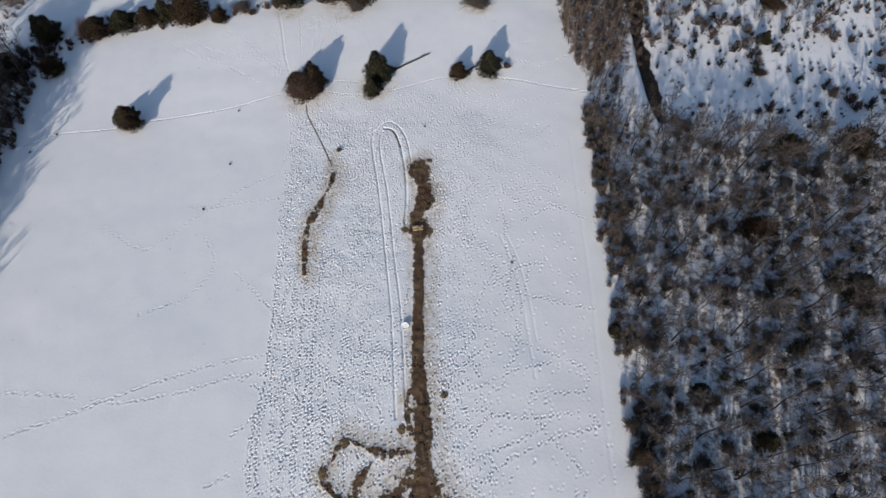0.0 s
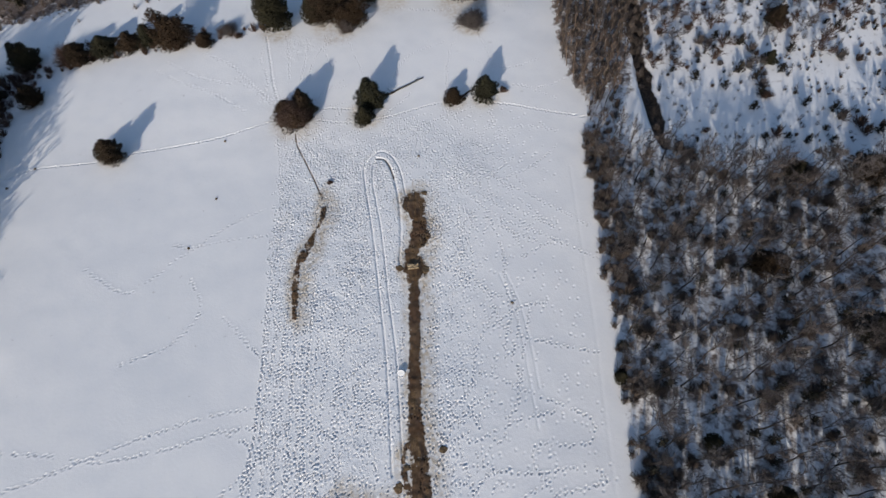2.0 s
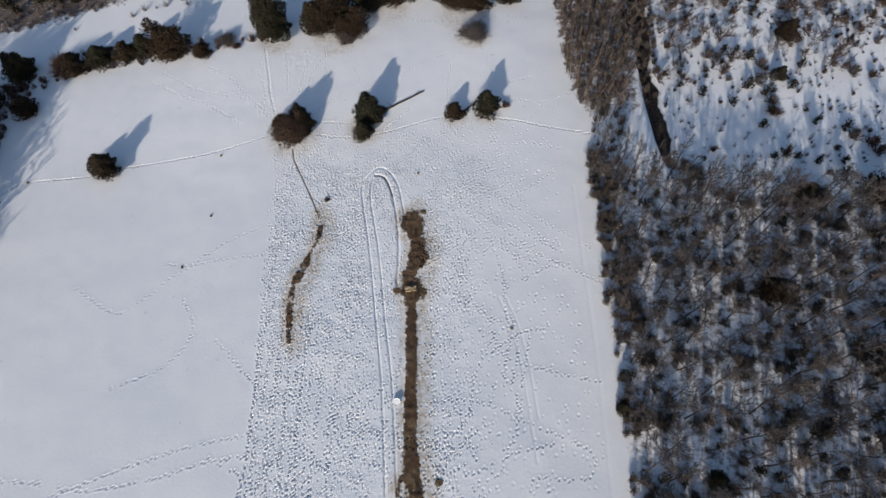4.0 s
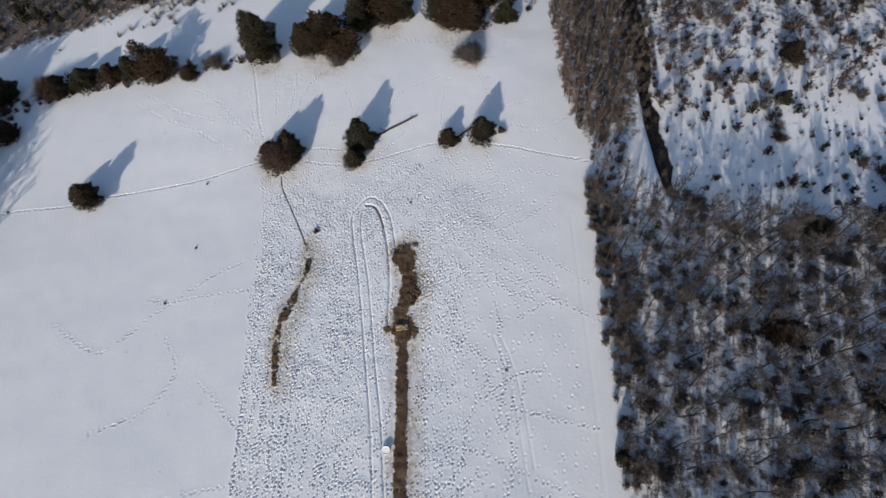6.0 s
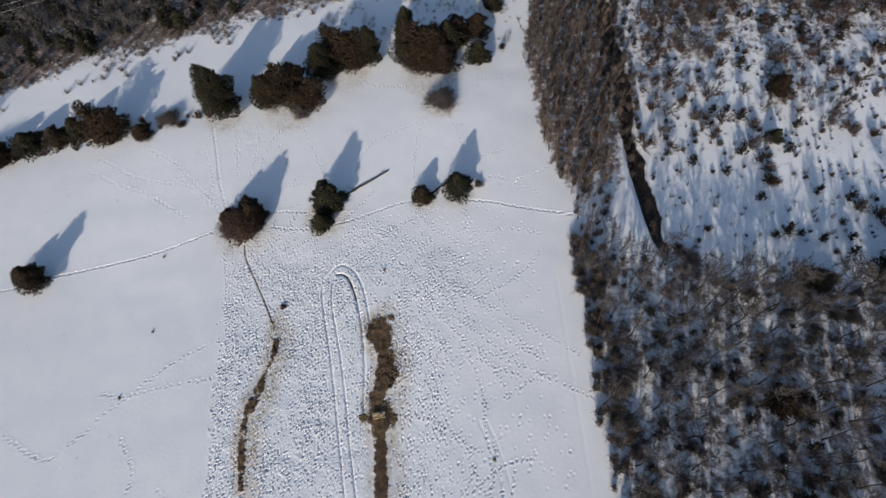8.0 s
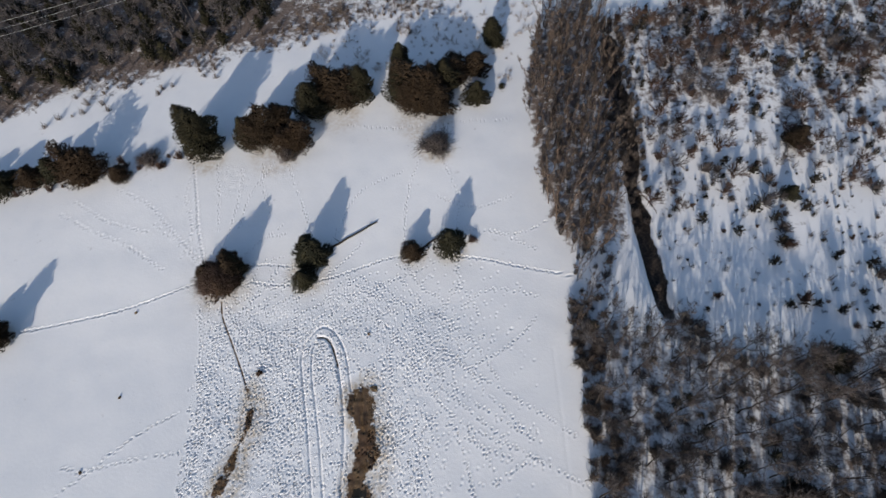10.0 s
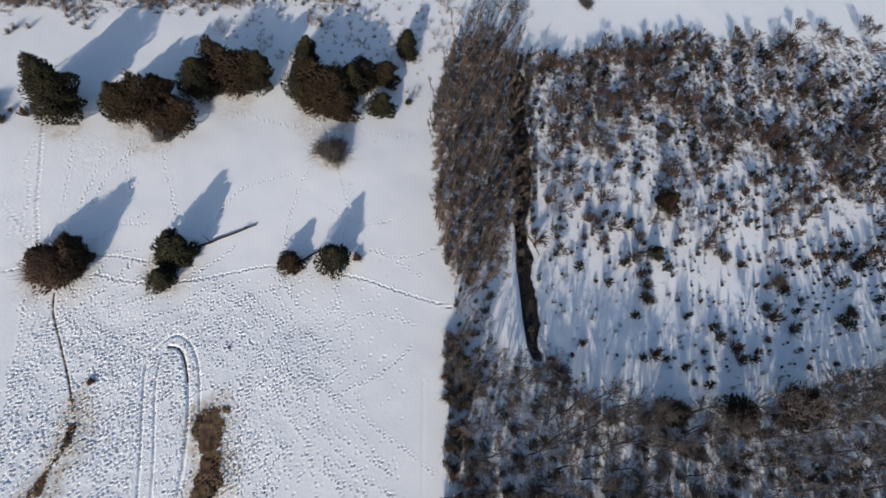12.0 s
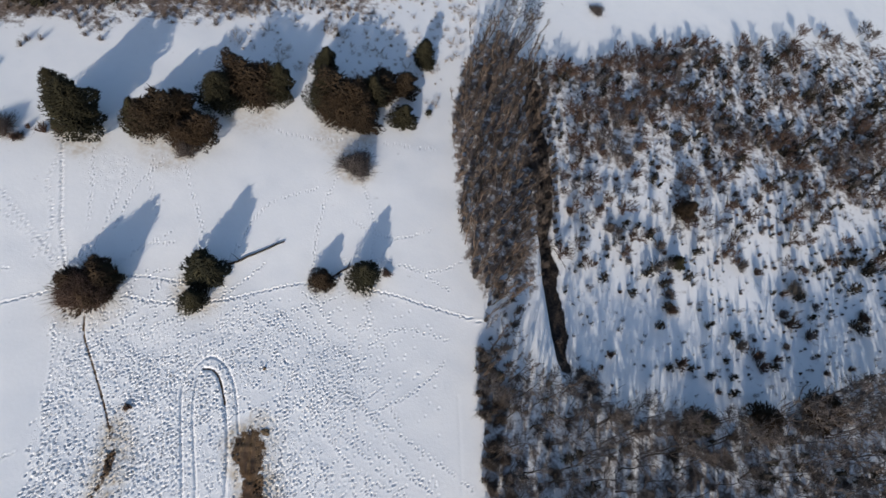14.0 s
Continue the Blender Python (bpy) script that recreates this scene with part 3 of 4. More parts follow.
    # wheel ruts and worn paths
    for line, wide, deep in [(*z,) for z in zip(TYRE_LINES, RUT_WIDE, RUT_DEEP)] + [(p, 0.12, 0.085) for p in TRODDEN_PATHS]:
        c = curve_through(line, 0.12)
        sink = np.zeros_like(Z)
        rim = np.zeros_like(Z)

        def rut(k, j, i):
            d2 = ((X[j, i] - c[k, 0]) ** 2 + (Y[j, i] - c[k, 1]) ** 2) / wide ** 2
            sink[j, i] = np.maximum(sink[j, i], np.exp(-d2))
            rim[j, i] = np.maximum(rim[j, i], np.exp(-d2 / 4))
        stamp(c[:, 0], c[:, 1], 0.7, rut)
        Z += deep * (0.12 * rim - 1.2 * sink) * (0.8 + 0.4 * value_noise(X, Y, 0.8, 11))
    # worn dark turf where the wheels and hooves cut through
    for line in (TRODDEN_PATHS[0], TYRE_LINES[2][:4]):
        c = curve_through(line, 0.2)

        def wear(k, j, i):
            d = np.hypot(X[j, i] - c[k, 0], Y[j, i] - c[k, 1])
            dirt[j, i] = np.maximum(dirt[j, i], 0.8 * (1 - smooth(0.06, 0.3, d)))
        stamp(c[:, 0], c[:, 1], 0.6, wear)

    # leaf litter under the woods
    east_wood = smooth(-0.5, 2.5, X - line_at(WOOD_EDGE, Y)) * (1 - smooth(-1.5, 1.5, Y - wood_front(X))) * 0.5
    hedge = smooth(-0.5, 2.0, X - line_at(HEDGE_WEST, Y)) * (1 - smooth(-3.5, -1, X - line_at(DITCH, Y))) * smooth(82, 92, Y) * (1 - smooth(150, 158, Y)) * 0.68
    clearing = smooth(0, 4, X - line_at(DITCH, Y)) * smooth(0, 3, Y - wood_front(X)) * (1 - smooth(-5, -2, Y - road_line(X))) * (0.18 + 0.3 * smooth(96, 126, Y) + 0.18 * brushy(X, Y))
    bed = np.abs(X - line_at(DITCH, Y) + 1.3 * (value_noise(X, Y, 4, 33) - 0.5))
    # mask of the dark ditch-bed band, wider towards the far end
    bed_dark = (1 - smooth(0.6, 1.9 + 1.0 * smooth(92, 112, Y), bed)) * smooth(72, 75, Y) * (1 - smooth(136, 144, Y))
    gully = 0.6 * (1 - smooth(1.2, 3.6, bed)) * smooth(90, 105, Y) * (1 - smooth(138, 144, Y))
    north = smooth(-6, 5, Y - far_edge(X) + 8 * (value_noise(X, Y, 6.0, 51) - 0.5)) * (1 - smooth(12, 22, X)) * (0.85 - 0.3 * smooth(-35, 5, X))
    west = (1 - smooth(-90, -86, X)) * (1 - smooth(98, 103, Y)) * 0.55
    far = smooth(10, 22, Y - road_line(np.maximum(X, 40))) * smooth(30, 60, X) * 0.26
    litter = np.maximum.reduce([east_wood, hedge, clearing, gully, north, west, far])

    idx = np.arange(nx * ny).reshape(ny, nx)
    a, b, c, d = idx[:-1, :-1].ravel(), idx[:-1, 1:].ravel(), idx[1:, 1:].ravel(), idx[1:, :-1].ravel()
    me = mesh_from("ground", np.column_stack([X.ravel(), Y.ravel(), Z.ravel()]), np.concatenate([np.column_stack([a, b, c]), np.column_stack([a, c, d])]), SNOW, smooth=True)
    for name, values in (("dirt", dirt), ("stain", np.clip(stain, 0, 1)), ("trod", trod), ("litter", litter), ("bed_dark", bed_dark)):
        me.attributes.new(name, "FLOAT", "POINT").data.foreach_set("value", values.ravel().astype(np.float32))
    return tagged(new("ground", me), "snow-covered pasture with hoof prints, wheel ruts and trodden hay", "ground", kind="structure")


ground()

# ---- evergreens standing in the field and along its far side ----
CEDARS = [plant("cedar_tree", cedar_form(8.0, 3.0, 2000), (BARK, CEDAR), "dark green cedar tree standing in the snowy pasture", "tree"),
          plant("cedar_tree", cedar_form(8.0, 3.0, 2600, tops=2), (BARK, CEDAR), "dark green cedar with two tops in the snow", "tree"),
          plant("cedar_tree", cedar_form(8.0, 3.0, 2000, taper=0.62), (BARK, CEDAR_BROWN), "bronzed brown-green cedar in winter colour", "tree"),
          plant("cedar_tree", cedar_form(8.0, 3.0, 2800, tops=3, taper=0.7), (BARK, CEDAR_BROWN), "broad bronzed cedar with several tops", "tree"),
          plant("cedar_tree", cedar_form(8.0, 3.0, 4600, size=0.6, taper=0.6), (BARK, CEDAR), "tall dark cedar of the row across the field", "tree", "cedar row"),
          plant("cedar_tree", cedar_form(8.0, 3.0, 4800, tops=3, size=0.6, taper=0.55), (BARK, CEDAR_BROWN), "tall bronzed cedar of the row across the field", "tree", "cedar row")]
CEDAR_PLACES = [
    (2, -28.8, 87.2, 2.4, 5.2), (3, -25.6, 87.6, 2.8, 6.4), (2, -26.8, 85.8, 2.9, 4.4), (0, -24.4, 88.4, 1.6, 5.6),
    (1, -11.8, 88.6, 3.5, 6.9), (0, -12.9, 85.0, 2.0, 4.3), (2, 5.3, 88.4, 2.0, 3.9), (0, 11.8, 89.0, 2.7, 6.0),
    (2, -62.2, 79.6, 2.5, 5.9), (0, -64.4, 80.8, 2.0, 3.6),
    (4, -33.2, 115.4, 4.3, 11.5), (4, -35.8, 118.0, 2.8, 10.5), (5, -22.8, 116.6, 3.9, 11.0), (5, -16.8, 115.0, 4.1, 7.5), (2, -18.4, 118.0, 3.2, 8.5), (0, -25.0, 115.8, 2.3, 8.0),
    (5, -6.4, 124.2, 4.9, 9.8), (4, -13.0, 122.6, 3.6, 8.5), (5, -10.0, 125.4, 3.8, 8.5), (4, -3.0, 125.6, 2.9, 9.0), (5, 9.4, 121.2, 5.2, 12.0), (5, 7.4, 122.8, 3.8, 10.5), (2, 12.0, 120.6, 3.2, 6.5), (4, 4.8, 124.0, 3.2, 10.0), (0, 5.1, 132.6, 2.7, 7.5),
    (5, 17.0, 129.4, 3.9, 7.0), (0, 13.6, 125.4, 3.4, 8.5), (0, 19.8, 122.2, 2.7, 5.4), (1, 25.7, 139.2, 3.0, 7.2), (2, 20.5, 130.6, 2.9, 5.6),
    (5, -55.8, 111.0, 4.8, 8.0), (2, -49.1, 110.6, 2.1, 3.2), (0, -62.0, 112.6, 2.8, 5.2), (2, -65.9, 111.4, 2.7, 4.4), (0, -71.5, 110.6, 3.2, 4.6),
    (2, -76.7, 108.2, 3.2, 4.8), (1, -87.7, 107.2, 3.7, 6.4), (3, -83.2, 97.0, 2.7, 4.4), (0, -93.5, 97.6, 3.2, 5.4),
    (2, 77.0, 105.0, 2.4, 5.0), (0, 71.5, 93.5, 1.6, 3.4), (2, 78.3, 63.6, 3.2, 5.4), (2, 90.3, 64.8, 3.6, 6.4), (0, 65.6, 64.3, 2.3, 4.4),
    (0, 27.9, 34.4, 0.9, 2.2), (0, 26.4, 29.6, 1.1, 3.0), (3, 53.9, 46.8, 3.0, 5.0), (0, 66.0, 34.6, 2.6, 5.4), (2, 26.6, 11.2, 1.5, 4.4), (0, 37.0, 19.3, 1.4, 3.8), (0, 44.0, 12.0, 1.7, 4.6),
]
place_all(CEDARS, [(kind, at_pose(x, y, size=r / 2.6, tall=h / 8.0)) for kind, x, y, r, h in CEDAR_PLACES])

# ---- woods ----
BARE = [bare_tree_form(11, 2.4, 340, thick=0.028, limb=0.6), bare_tree_form(12, 2.0, 320, thick=0.028, limb=0.6), bare_tree_form(10, 2.8, 350, stems=2, thick=0.028, limb=0.6), bare_tree_form(11.5, 2.2, 320, crown_from=0.5, thick=0.028, limb=0.6), bare_tree_form(9, 2.3, 340, stems=3, crown_from=0.25, thick=0.028, limb=0.6)]
HEDGE = [bare_tree_form(11, 1.5, 400, crown_from=0.2, thick=0.03, rise=2.4), bare_tree_form(12, 1.3, 380, stems=2, crown_from=0.15, thick=0.03, rise=2.6), bare_tree_form(9, 1.5, 380, stems=3, crown_from=0.12, thick=0.03, rise=2.2)]
BARE_BROWN = [bare_tree_form(4.2, 2.3, 340, stems=4, crown_from=0.12, thick=0.05), bare_tree_form(5.0, 2.4, 350, stems=3, crown_from=0.15, thick=0.05), bare_tree_form(3.4, 2.2, 320, stems=4, crown_from=0.1, thick=0.05)]
BARE_FAR = [bare_tree_form(11, 2.4, 130, thick=0.06), bare_tree_form(10, 2.8, 140, stems=2, thick=0.06), bare_tree_form(9, 2.3, 130, stems=3, crown_from=0.25, thick=0.06)]


def scatter(x0, x1, y0, y1, gap, inside, tries=6000):
    """Random places at least gap apart within a stretch of the plan."""
    cells, places = {}, []
    for _ in range(tries):
        x, y = rng.uniform(x0, x1), rng.uniform(y0, y1)
        if not inside(x, y):
            continue
        i, j = int(x // gap), int(y // gap)
        if any((x - a) ** 2 + (y - b) ** 2 < gap * gap for u in (-1, 0, 1) for v in (-1, 0, 1) for a, b in cells.get((i + u, j + v), ())):
            continue
        cells.setdefault((i, j), []).append((x, y))
        places.append((x, y))
    return places


def in_east_wood(x, y):
    return x > line_at(WOOD_EDGE, y) + 1.2 and y < wood_front(x) - 0.5 and not (31 < x < 36.5 and 18 < y < 26)


def in_hedge(x, y):
    return line_at(HEDGE_WEST, y) + 1.0 < x < line_at(DITCH, y) - 2.6 - 4.5 * max(0.0, min(1.0, (98 - y) / 8)) and 85 < y < 148


def stuff(name, forms, places, mat, label, category):
    return tagged(new(name, mesh_from(name, *joined_copies(forms, places), mat)), label, category, kind="stuff")


def sized(places, low, high):
    return [(x, y, s, s * rng.uniform(0.9, 1.15)) for (x, y), s in zip(places, rng.uniform(low, high, len(places)))]


near_wood = scatter(23, 130, -22, 85, 3.05, lambda x, y: in_east_wood(x, y) and x < 80 + 0.74 * y, 9000)
near_wood += scatter(28, 126, 55, 85, 2.7, lambda x, y: in_east_wood(x, y) and y > wood_front(x) - 8, 380)
near_wood.sort(key=lambda p: math.hypot(p[0] - 38, p[1] - 45))
single, rest = near_wood[:190], near_wood[190:]
woods = [plant("bare_tree", form, (BARK, TWIG), "leafless grey-brown tree in the snowy wood", "tree", "trees of the bare wood") for form in BARE]
place_all(woods, [(k % len(woods), at_pose(x, y, size=rng.uniform(0.75, 1.12), tall=rng.uniform(0.75, 1.08))) for k, (x, y) in enumerate(single)])
whole = [joined(*f) for f in BARE_FAR]
stuff("distant_wood", whole, sized(rest, 0.75, 1.15), TWIG, "leafless grey-brown wood on snow", "woodland")

hedge_places = scatter(27, 55, 84, 158, 2.05, in_hedge, 6000)
rng.shuffle(hedge_places)
hedge_trees = [plant("bare_tree", form, (BARK, TWIG_HEDGE), "leafless grey-brown tree of the hedgerow beside the field", "tree", "trees of the hedgerow") for form in HEDGE]
place_all(hedge_trees, [(k % 3, at_pose(x, y, size=rng.uniform(0.7, 1.05), tall=rng.uniform(0.85, 1.2))) for k, (x, y) in enumerate(hedge_places[:75])])
stuff("hedgerow_brush", [joined(*f) for f in HEDGE], sized(hedge_places[75:], 0.6, 0.95), TWIG_HEDGE, "tangled leafless brush of the hedgerow", "brush")

hedge_foot = scatter(28, 42, 72, 93, 1.9, lambda x, y: 0.8 < x - line_at(WOOD_EDGE if y < 84 else HEDGE_WEST, y) < 6.0 + 2.5 * float(1 - smooth(76, 84, y)), 700)
stuff("hedge_foot_brush", [joined(*f) for f in HEDGE], sized(hedge_foot, 0.4, 0.62), TWIG_HEDGE, "low leafless brush where the hedgerow meets the wood", "brush")

north_wood = scatter(-112, 12, 112, 175, 3.5, lambda x, y: y > far_edge(x) + 3.5 and (x < -28 or (y > far_edge(x) + 9 and rng.random() < 0.4)), 5200)
stuff("north_wood", whole, sized(north_wood, 0.7, 1.0), TWIG, "dark leafless wood beyond the snowy strip", "woodland")
north_dark = scatter(-112, -25, 116, 180, 3.6, lambda x, y: y > far_edge(x) + 4.5, 900)
stuff("north_evergreens", [joined(*cedar_form(5.0, 1.9, 190, size=1.3, taper=0.65)), joined(*cedar_form(4.0, 2.1, 190, size=1.3, taper=0.6))], sized(north_dark, 0.6, 1.25), CEDAR, "dark evergreens among the bare trees of the far wood", "woodland")
west_wood = scatter(-104, -86.5, -12, 103, 2.2, lambda x, y: x < -88 + 0.05 * (y - 60) - (4 if y > 84 else 0), 2500)
stuff("west_wood", whole, sized(west_wood, 0.95, 1.3), TWIG, "leafless wood along the shaded field edge", "woodland")


# ---- the overgrown clearing beyond the ditch ----
def in_clearing(x, y):
    return x > line_at(DITCH, y) + 1.8 and wood_front(x) + 1.5 < y < road_line(x) - 3 and x < 74 + 0.78 * y


tall_brush = scatter(46, 165, 68, 190, 2.4, lambda x, y: in_clearing(x, y) and y > 92 and rng.random() < brushy(x, y) + 0.035, 14000)
rng.shuffle(tall_brush)
half = int(len(tall_brush) * 0.74)
stuff("brown_brush", [joined(*f) for f in BARE_BROWN], sized(tall_brush[:half], 0.45, 0.95), TWIG_BROWN, "tall brown brush with clinging dead leaves on snow", "brush")
stuff("grey_brush", [joined(*f) for f in BARE_BROWN], sized(tall_brush[half:], 0.4, 0.85), TWIG, "tall grey leafless brush on snow", "brush")

SAPLING = [cedar_form(1.5, 0.6, 70, size=0.55, taper=0.6), cedar_form(1.2, 0.7, 70, size=0.55, taper=0.5)]
SCRUB = plant_material("dark_scrub", (0.014, 0.014, 0.012), (0.05, 0.043, 0.032))
saplings = [plant("cedar_sapling", form, (BARK, SCRUB), "small dark cedar sapling in the snowy clearing", "sapling", "saplings of the clearing") for form in SAPLING]
spots = scatter(47, 160, 68, 160, 1.5, lambda x, y: in_clearing(x, y) and rng.random() < (0.1 + 0.5 * smooth(78, 96, y) + 0.25 * smooth(62, 95, x)) * smooth(0.3, 0.75, 0.75 * value_noise(x, y, 6.0, 43) + 0.4 * value_noise(x, y, 2.0, 44)), 5200)
spots.sort(key=lambda p: math.hypot(p[0] - 75, p[1] - 90))
sizes = 0.4 + 1.5 * rng.random(230) ** 3
saplings.append(tagged(new("clearing_bush", mesh_from("clearing_bush", *shrub_form(1.5, 1.1, 48, 0.036), TWIG)), "low grey leafless bush in the snowy clearing", "bush", "bushes of the clearing"))
saplings.append(tagged(new("clearing_bush", mesh_from("clearing_bush", *shrub_form(2.2, 1.0, 48, 0.036), TWIG_BROWN)), "low brown leafless bush in the snowy clearing", "bush", "bushes of the clearing"))
place_all(saplings, [(k % 4, at_pose(x, y, size=sizes[k], tall=sizes[k] * rng.uniform(0.8, 1.3))) for k, (x, y) in enumerate(spots[:230])])
if len(spots) > 230:
    stuff("clearing_scrub", [joined(*f) for f in SAPLING], [(x, y, k, k * rng.uniform(0.8, 1.4)) for (x, y), k in zip(spots[230:], 0.4 + 1.9 * rng.random(len(spots)) ** 2.2)], SCRUB, "dark scrub scattered over the snow", "scrub")
stems = scatter(47, 150, 68, 160, 1.6, lambda x, y: in_clearing(x, y) and rng.random() < 0.5, 2300)
stuff("dry_weeds", [shrub_form(1.8, 0.7, 18, 0.012), shrub_form(1.2, 0.5, 15, 0.013)], sized(stems, 0.6, 1.6), TWIG, "dry grey weeds standing in the snow", "weeds")

# ---- dark thickets in and along the wood ----
THICKET_FORMS = [shrub_form(3.0, 2.2, 230, 0.036), shrub_form(2.6, 1.9, 210, 0.036), shrub_form(3.6, 2.4, 240, 0.036)]
THICKET_SPOTS = [(38.7, 51.9), (46.2, 51.3), (55.6, 47.0), (45.7, 35.4), (53.4, 36.3), (50.5, 27.3), (64.8, 41.7), (55.9, 28.9), (32.8, 19.8), (30.1, 17.6), (31.3, 36.4), (38.2, 27.3), (48.9, 47.9),
                 (53.8, 19.3), (61.8, 64.0), (68.7, 64.6), (66.0, 65.0), (67.0, 58.4), (69.4, 58.0), (60.2, 59.5), (53.0, 65.0), (57.5, 52.7), (47.0, 72.6), (48.6, 70.6), (79.0, 62.0), (90.0, 64.0), (87.5, 62.4), (33.8, 17.2), (36.5, 18.0)]
THICKET_SPOTS += scatter(28, 100, -4, 66, 4.2, lambda x, y: in_east_wood(x, y) and rng.random() < 0.75 * value_noise(x, y, 9.0, 71), 900)[:80]
THICKET_SPOTS += scatter(24, 33, -4, 76, 2.3, lambda x, y: 0.8 < x - line_at(WOOD_EDGE, y) < 5.5 and not (26.5 < x and 19 < y < 26) and not 29 < y < 41 and rng.random() < 0.8, 900)[:55]
thickets = [tagged(new("thicket", mesh_from("thicket", *form, THICKET)), "dense dark leafless thicket in the snowy wood", "thicket", "thickets of the wood") for form in THICKET_FORMS]
place_all(thickets, [(k % 3, at_pose(x, y, size=rng.uniform(0.45, 1.0), tall=rng.uniform(0.5, 1.0))) for k, (x, y) in enumerate(THICKET_SPOTS)])

# ---- undergrowth ----
wood_rim = scatter(22, 40, -6, 78, 1.5, lambda x, y: 0.2 < x - line_at(WOOD_EDGE, y) < 4.5 and not (26.5 < x < 36.5 and 18.5 < y < 26) and not (28 < x and 33 < y < 40) and rng.random() < 0.9 * value_noise(x, y, 4.0, 61) + 0.15, 1600)
stuff("wood_rim_brush", [shrub_form(2.4, 1.2, 45, 0.034), shrub_form(3.2, 1.2, 50, 0.034)], sized(wood_rim, 0.6, 1.3), THICKET, "dense dark brush along the rim of the wood", "brush")
west_rim = scatter(-97, -85.5, 50, 104, 1.6, lambda x, y: x < -87 + 1.5 * value_noise(x, y, 4.0, 62), 900)
stuff("west_rim_brush", [shrub_form(2.2, 1.2, 45, 0.034), shrub_form(3.0, 1.2, 50, 0.034)], sized(west_rim, 0.6, 1.3), TWIG_BROWN, "dense brown brush along the shaded field edge", "brush")
under = scatter(23, 130, -10, 85, 1.7, lambda x, y: in_east_wood(x, y) and x < 74 + 0.78 * y and rng.random() < 0.5, 2600)
cut = int(len(under) * 0.45)
stuff("young_evergreens", [joined(*cedar_form(2.6, 1.0, 90, size=0.75, taper=0.6)), joined(*cedar_form(3.4, 1.1, 110, size=0.75, taper=0.7))], sized(under[:cut], 0.5, 1.15), OLIVE, "dark young evergreens under the bare trees", "undergrowth")
stuff("wood_undergrowth", [shrub_form(2.2, 1.1, 60, 0.03), shrub_form(1.7, 1.3, 60, 0.03)], sized(under[cut:], 0.6, 1.3), TWIG, "grey leafless undergrowth of the wood", "undergrowth")
low_hedge = scatter(27, 56, 66, 158, 1.9, lambda x, y: rng.random() < 0.45 and (in_hedge(x, y) or (y < 88 and line_at(WOOD_EDGE, y) + 0.5 < x < line_at(WOOD_EDGE, y) + 7 and rng.random() < 0.5)), 3500)
stuff("hedge_undergrowth", [shrub_form(2.4, 1.0, 50, 0.03), shrub_form(3.0, 0.9, 50, 0.03)], sized(low_hedge, 0.6, 1.3), TWIG, "grey leafless bushes of the hedgerow", "undergrowth")
bank = scatter(40, 60, 74, 144, 1.0, lambda x, y: abs(x - line_at(DITCH, y)) < 1.2 + 1.6 * float(smooth(88, 115, y)) and rng.random() < 0.1 + 0.75 * float(smooth(90, 115, y)), 2600)
stuff("ditch_brush", [shrub_form(2.6, 0.9, 60, 0.034), shrub_form(1.8, 1.0, 60, 0.034)], sized(bank, 0.6, 1.3), THICKET, "dark brown brush in the ditch", "brush")

lane_hedge = scatter(36, 62, 147, 190, 2.6, lambda x, y: 39 + 0.3 * (y - 147) < x < 49 + 0.3 * (y - 147), 400)
stuff("hedge_beyond_lane", whole, sized(lane_hedge, 0.6, 0.9), TWIG, "thin leafless trees of the hedgerow beyond the lane", "brush")

# ---- brush of the strip beyond the cedars ----
strip_brush = scatter(-20, 40, 124, 172, 1.3, lambda x, y: y < far_edge(x) + 10 and x < line_at(HEDGE_WEST, y) - 2.5 and y > 128 + 0.4 * abs(x - 12) * (x < 12) and rng.random() < 0.95 * patchy(x + 200, y - 20) + 0.12, 1500)
stuff("bramble_strip", [shrub_form(1.9, 1.5, 26, 0.013), shrub_form(1.3, 1.1, 22, 0.013), shrub_form(0.7, 0.6, 20, 0.02)], sized(strip_brush, 0.3, 1.3), STRAW, "pale dry brambles and grass on the snow", "brush")
edge_brush = scatter(-110, 10, 96, 165, 1.5, lambda x, y: -1.0 - 6.0 * (value_noise(x, y, 6.0, 51) > 0.55) < y - far_edge(x) < 6, 3000)
stuff("wood_edge_brush", [shrub_form(1.6, 0.9, 40, 0.015), shrub_form(2.2, 1.0, 40, 0.015)], sized(edge_brush, 0.5, 1.3), TWIG_HEDGE, "grey-brown brush along the edge of the far wood", "brush")
row_brush = scatter(-95, -36, 92, 122, 1.45, lambda x, y: -2.0 < y - np.interp(x, [-95, -80, -70, -55, -42, -34], [98, 107, 110.5, 111, 114, 116.5]) < 2.2 + 2.0 * (x < -58), 1600)
stuff("row_brush", [shrub_form(1.8, 1.1, 45, 0.034), shrub_form(2.8, 1.3, 55, 0.034)], sized(row_brush, 0.5, 1.35), TWIG_BROWN, "brown brush at the foot of the cedar row", "brush")


# ---- single bushes and clutter on the field ----
def bush(x, y, height, radius, mat, label, twigs=160, thick=0.024):
    ob = new("bush", mesh_from("bush", *shrub_form(height, radius, twigs, thick), mat))
    ob.matrix_basis = at_pose(x, y)
    return tagged(ob, label, "bush")


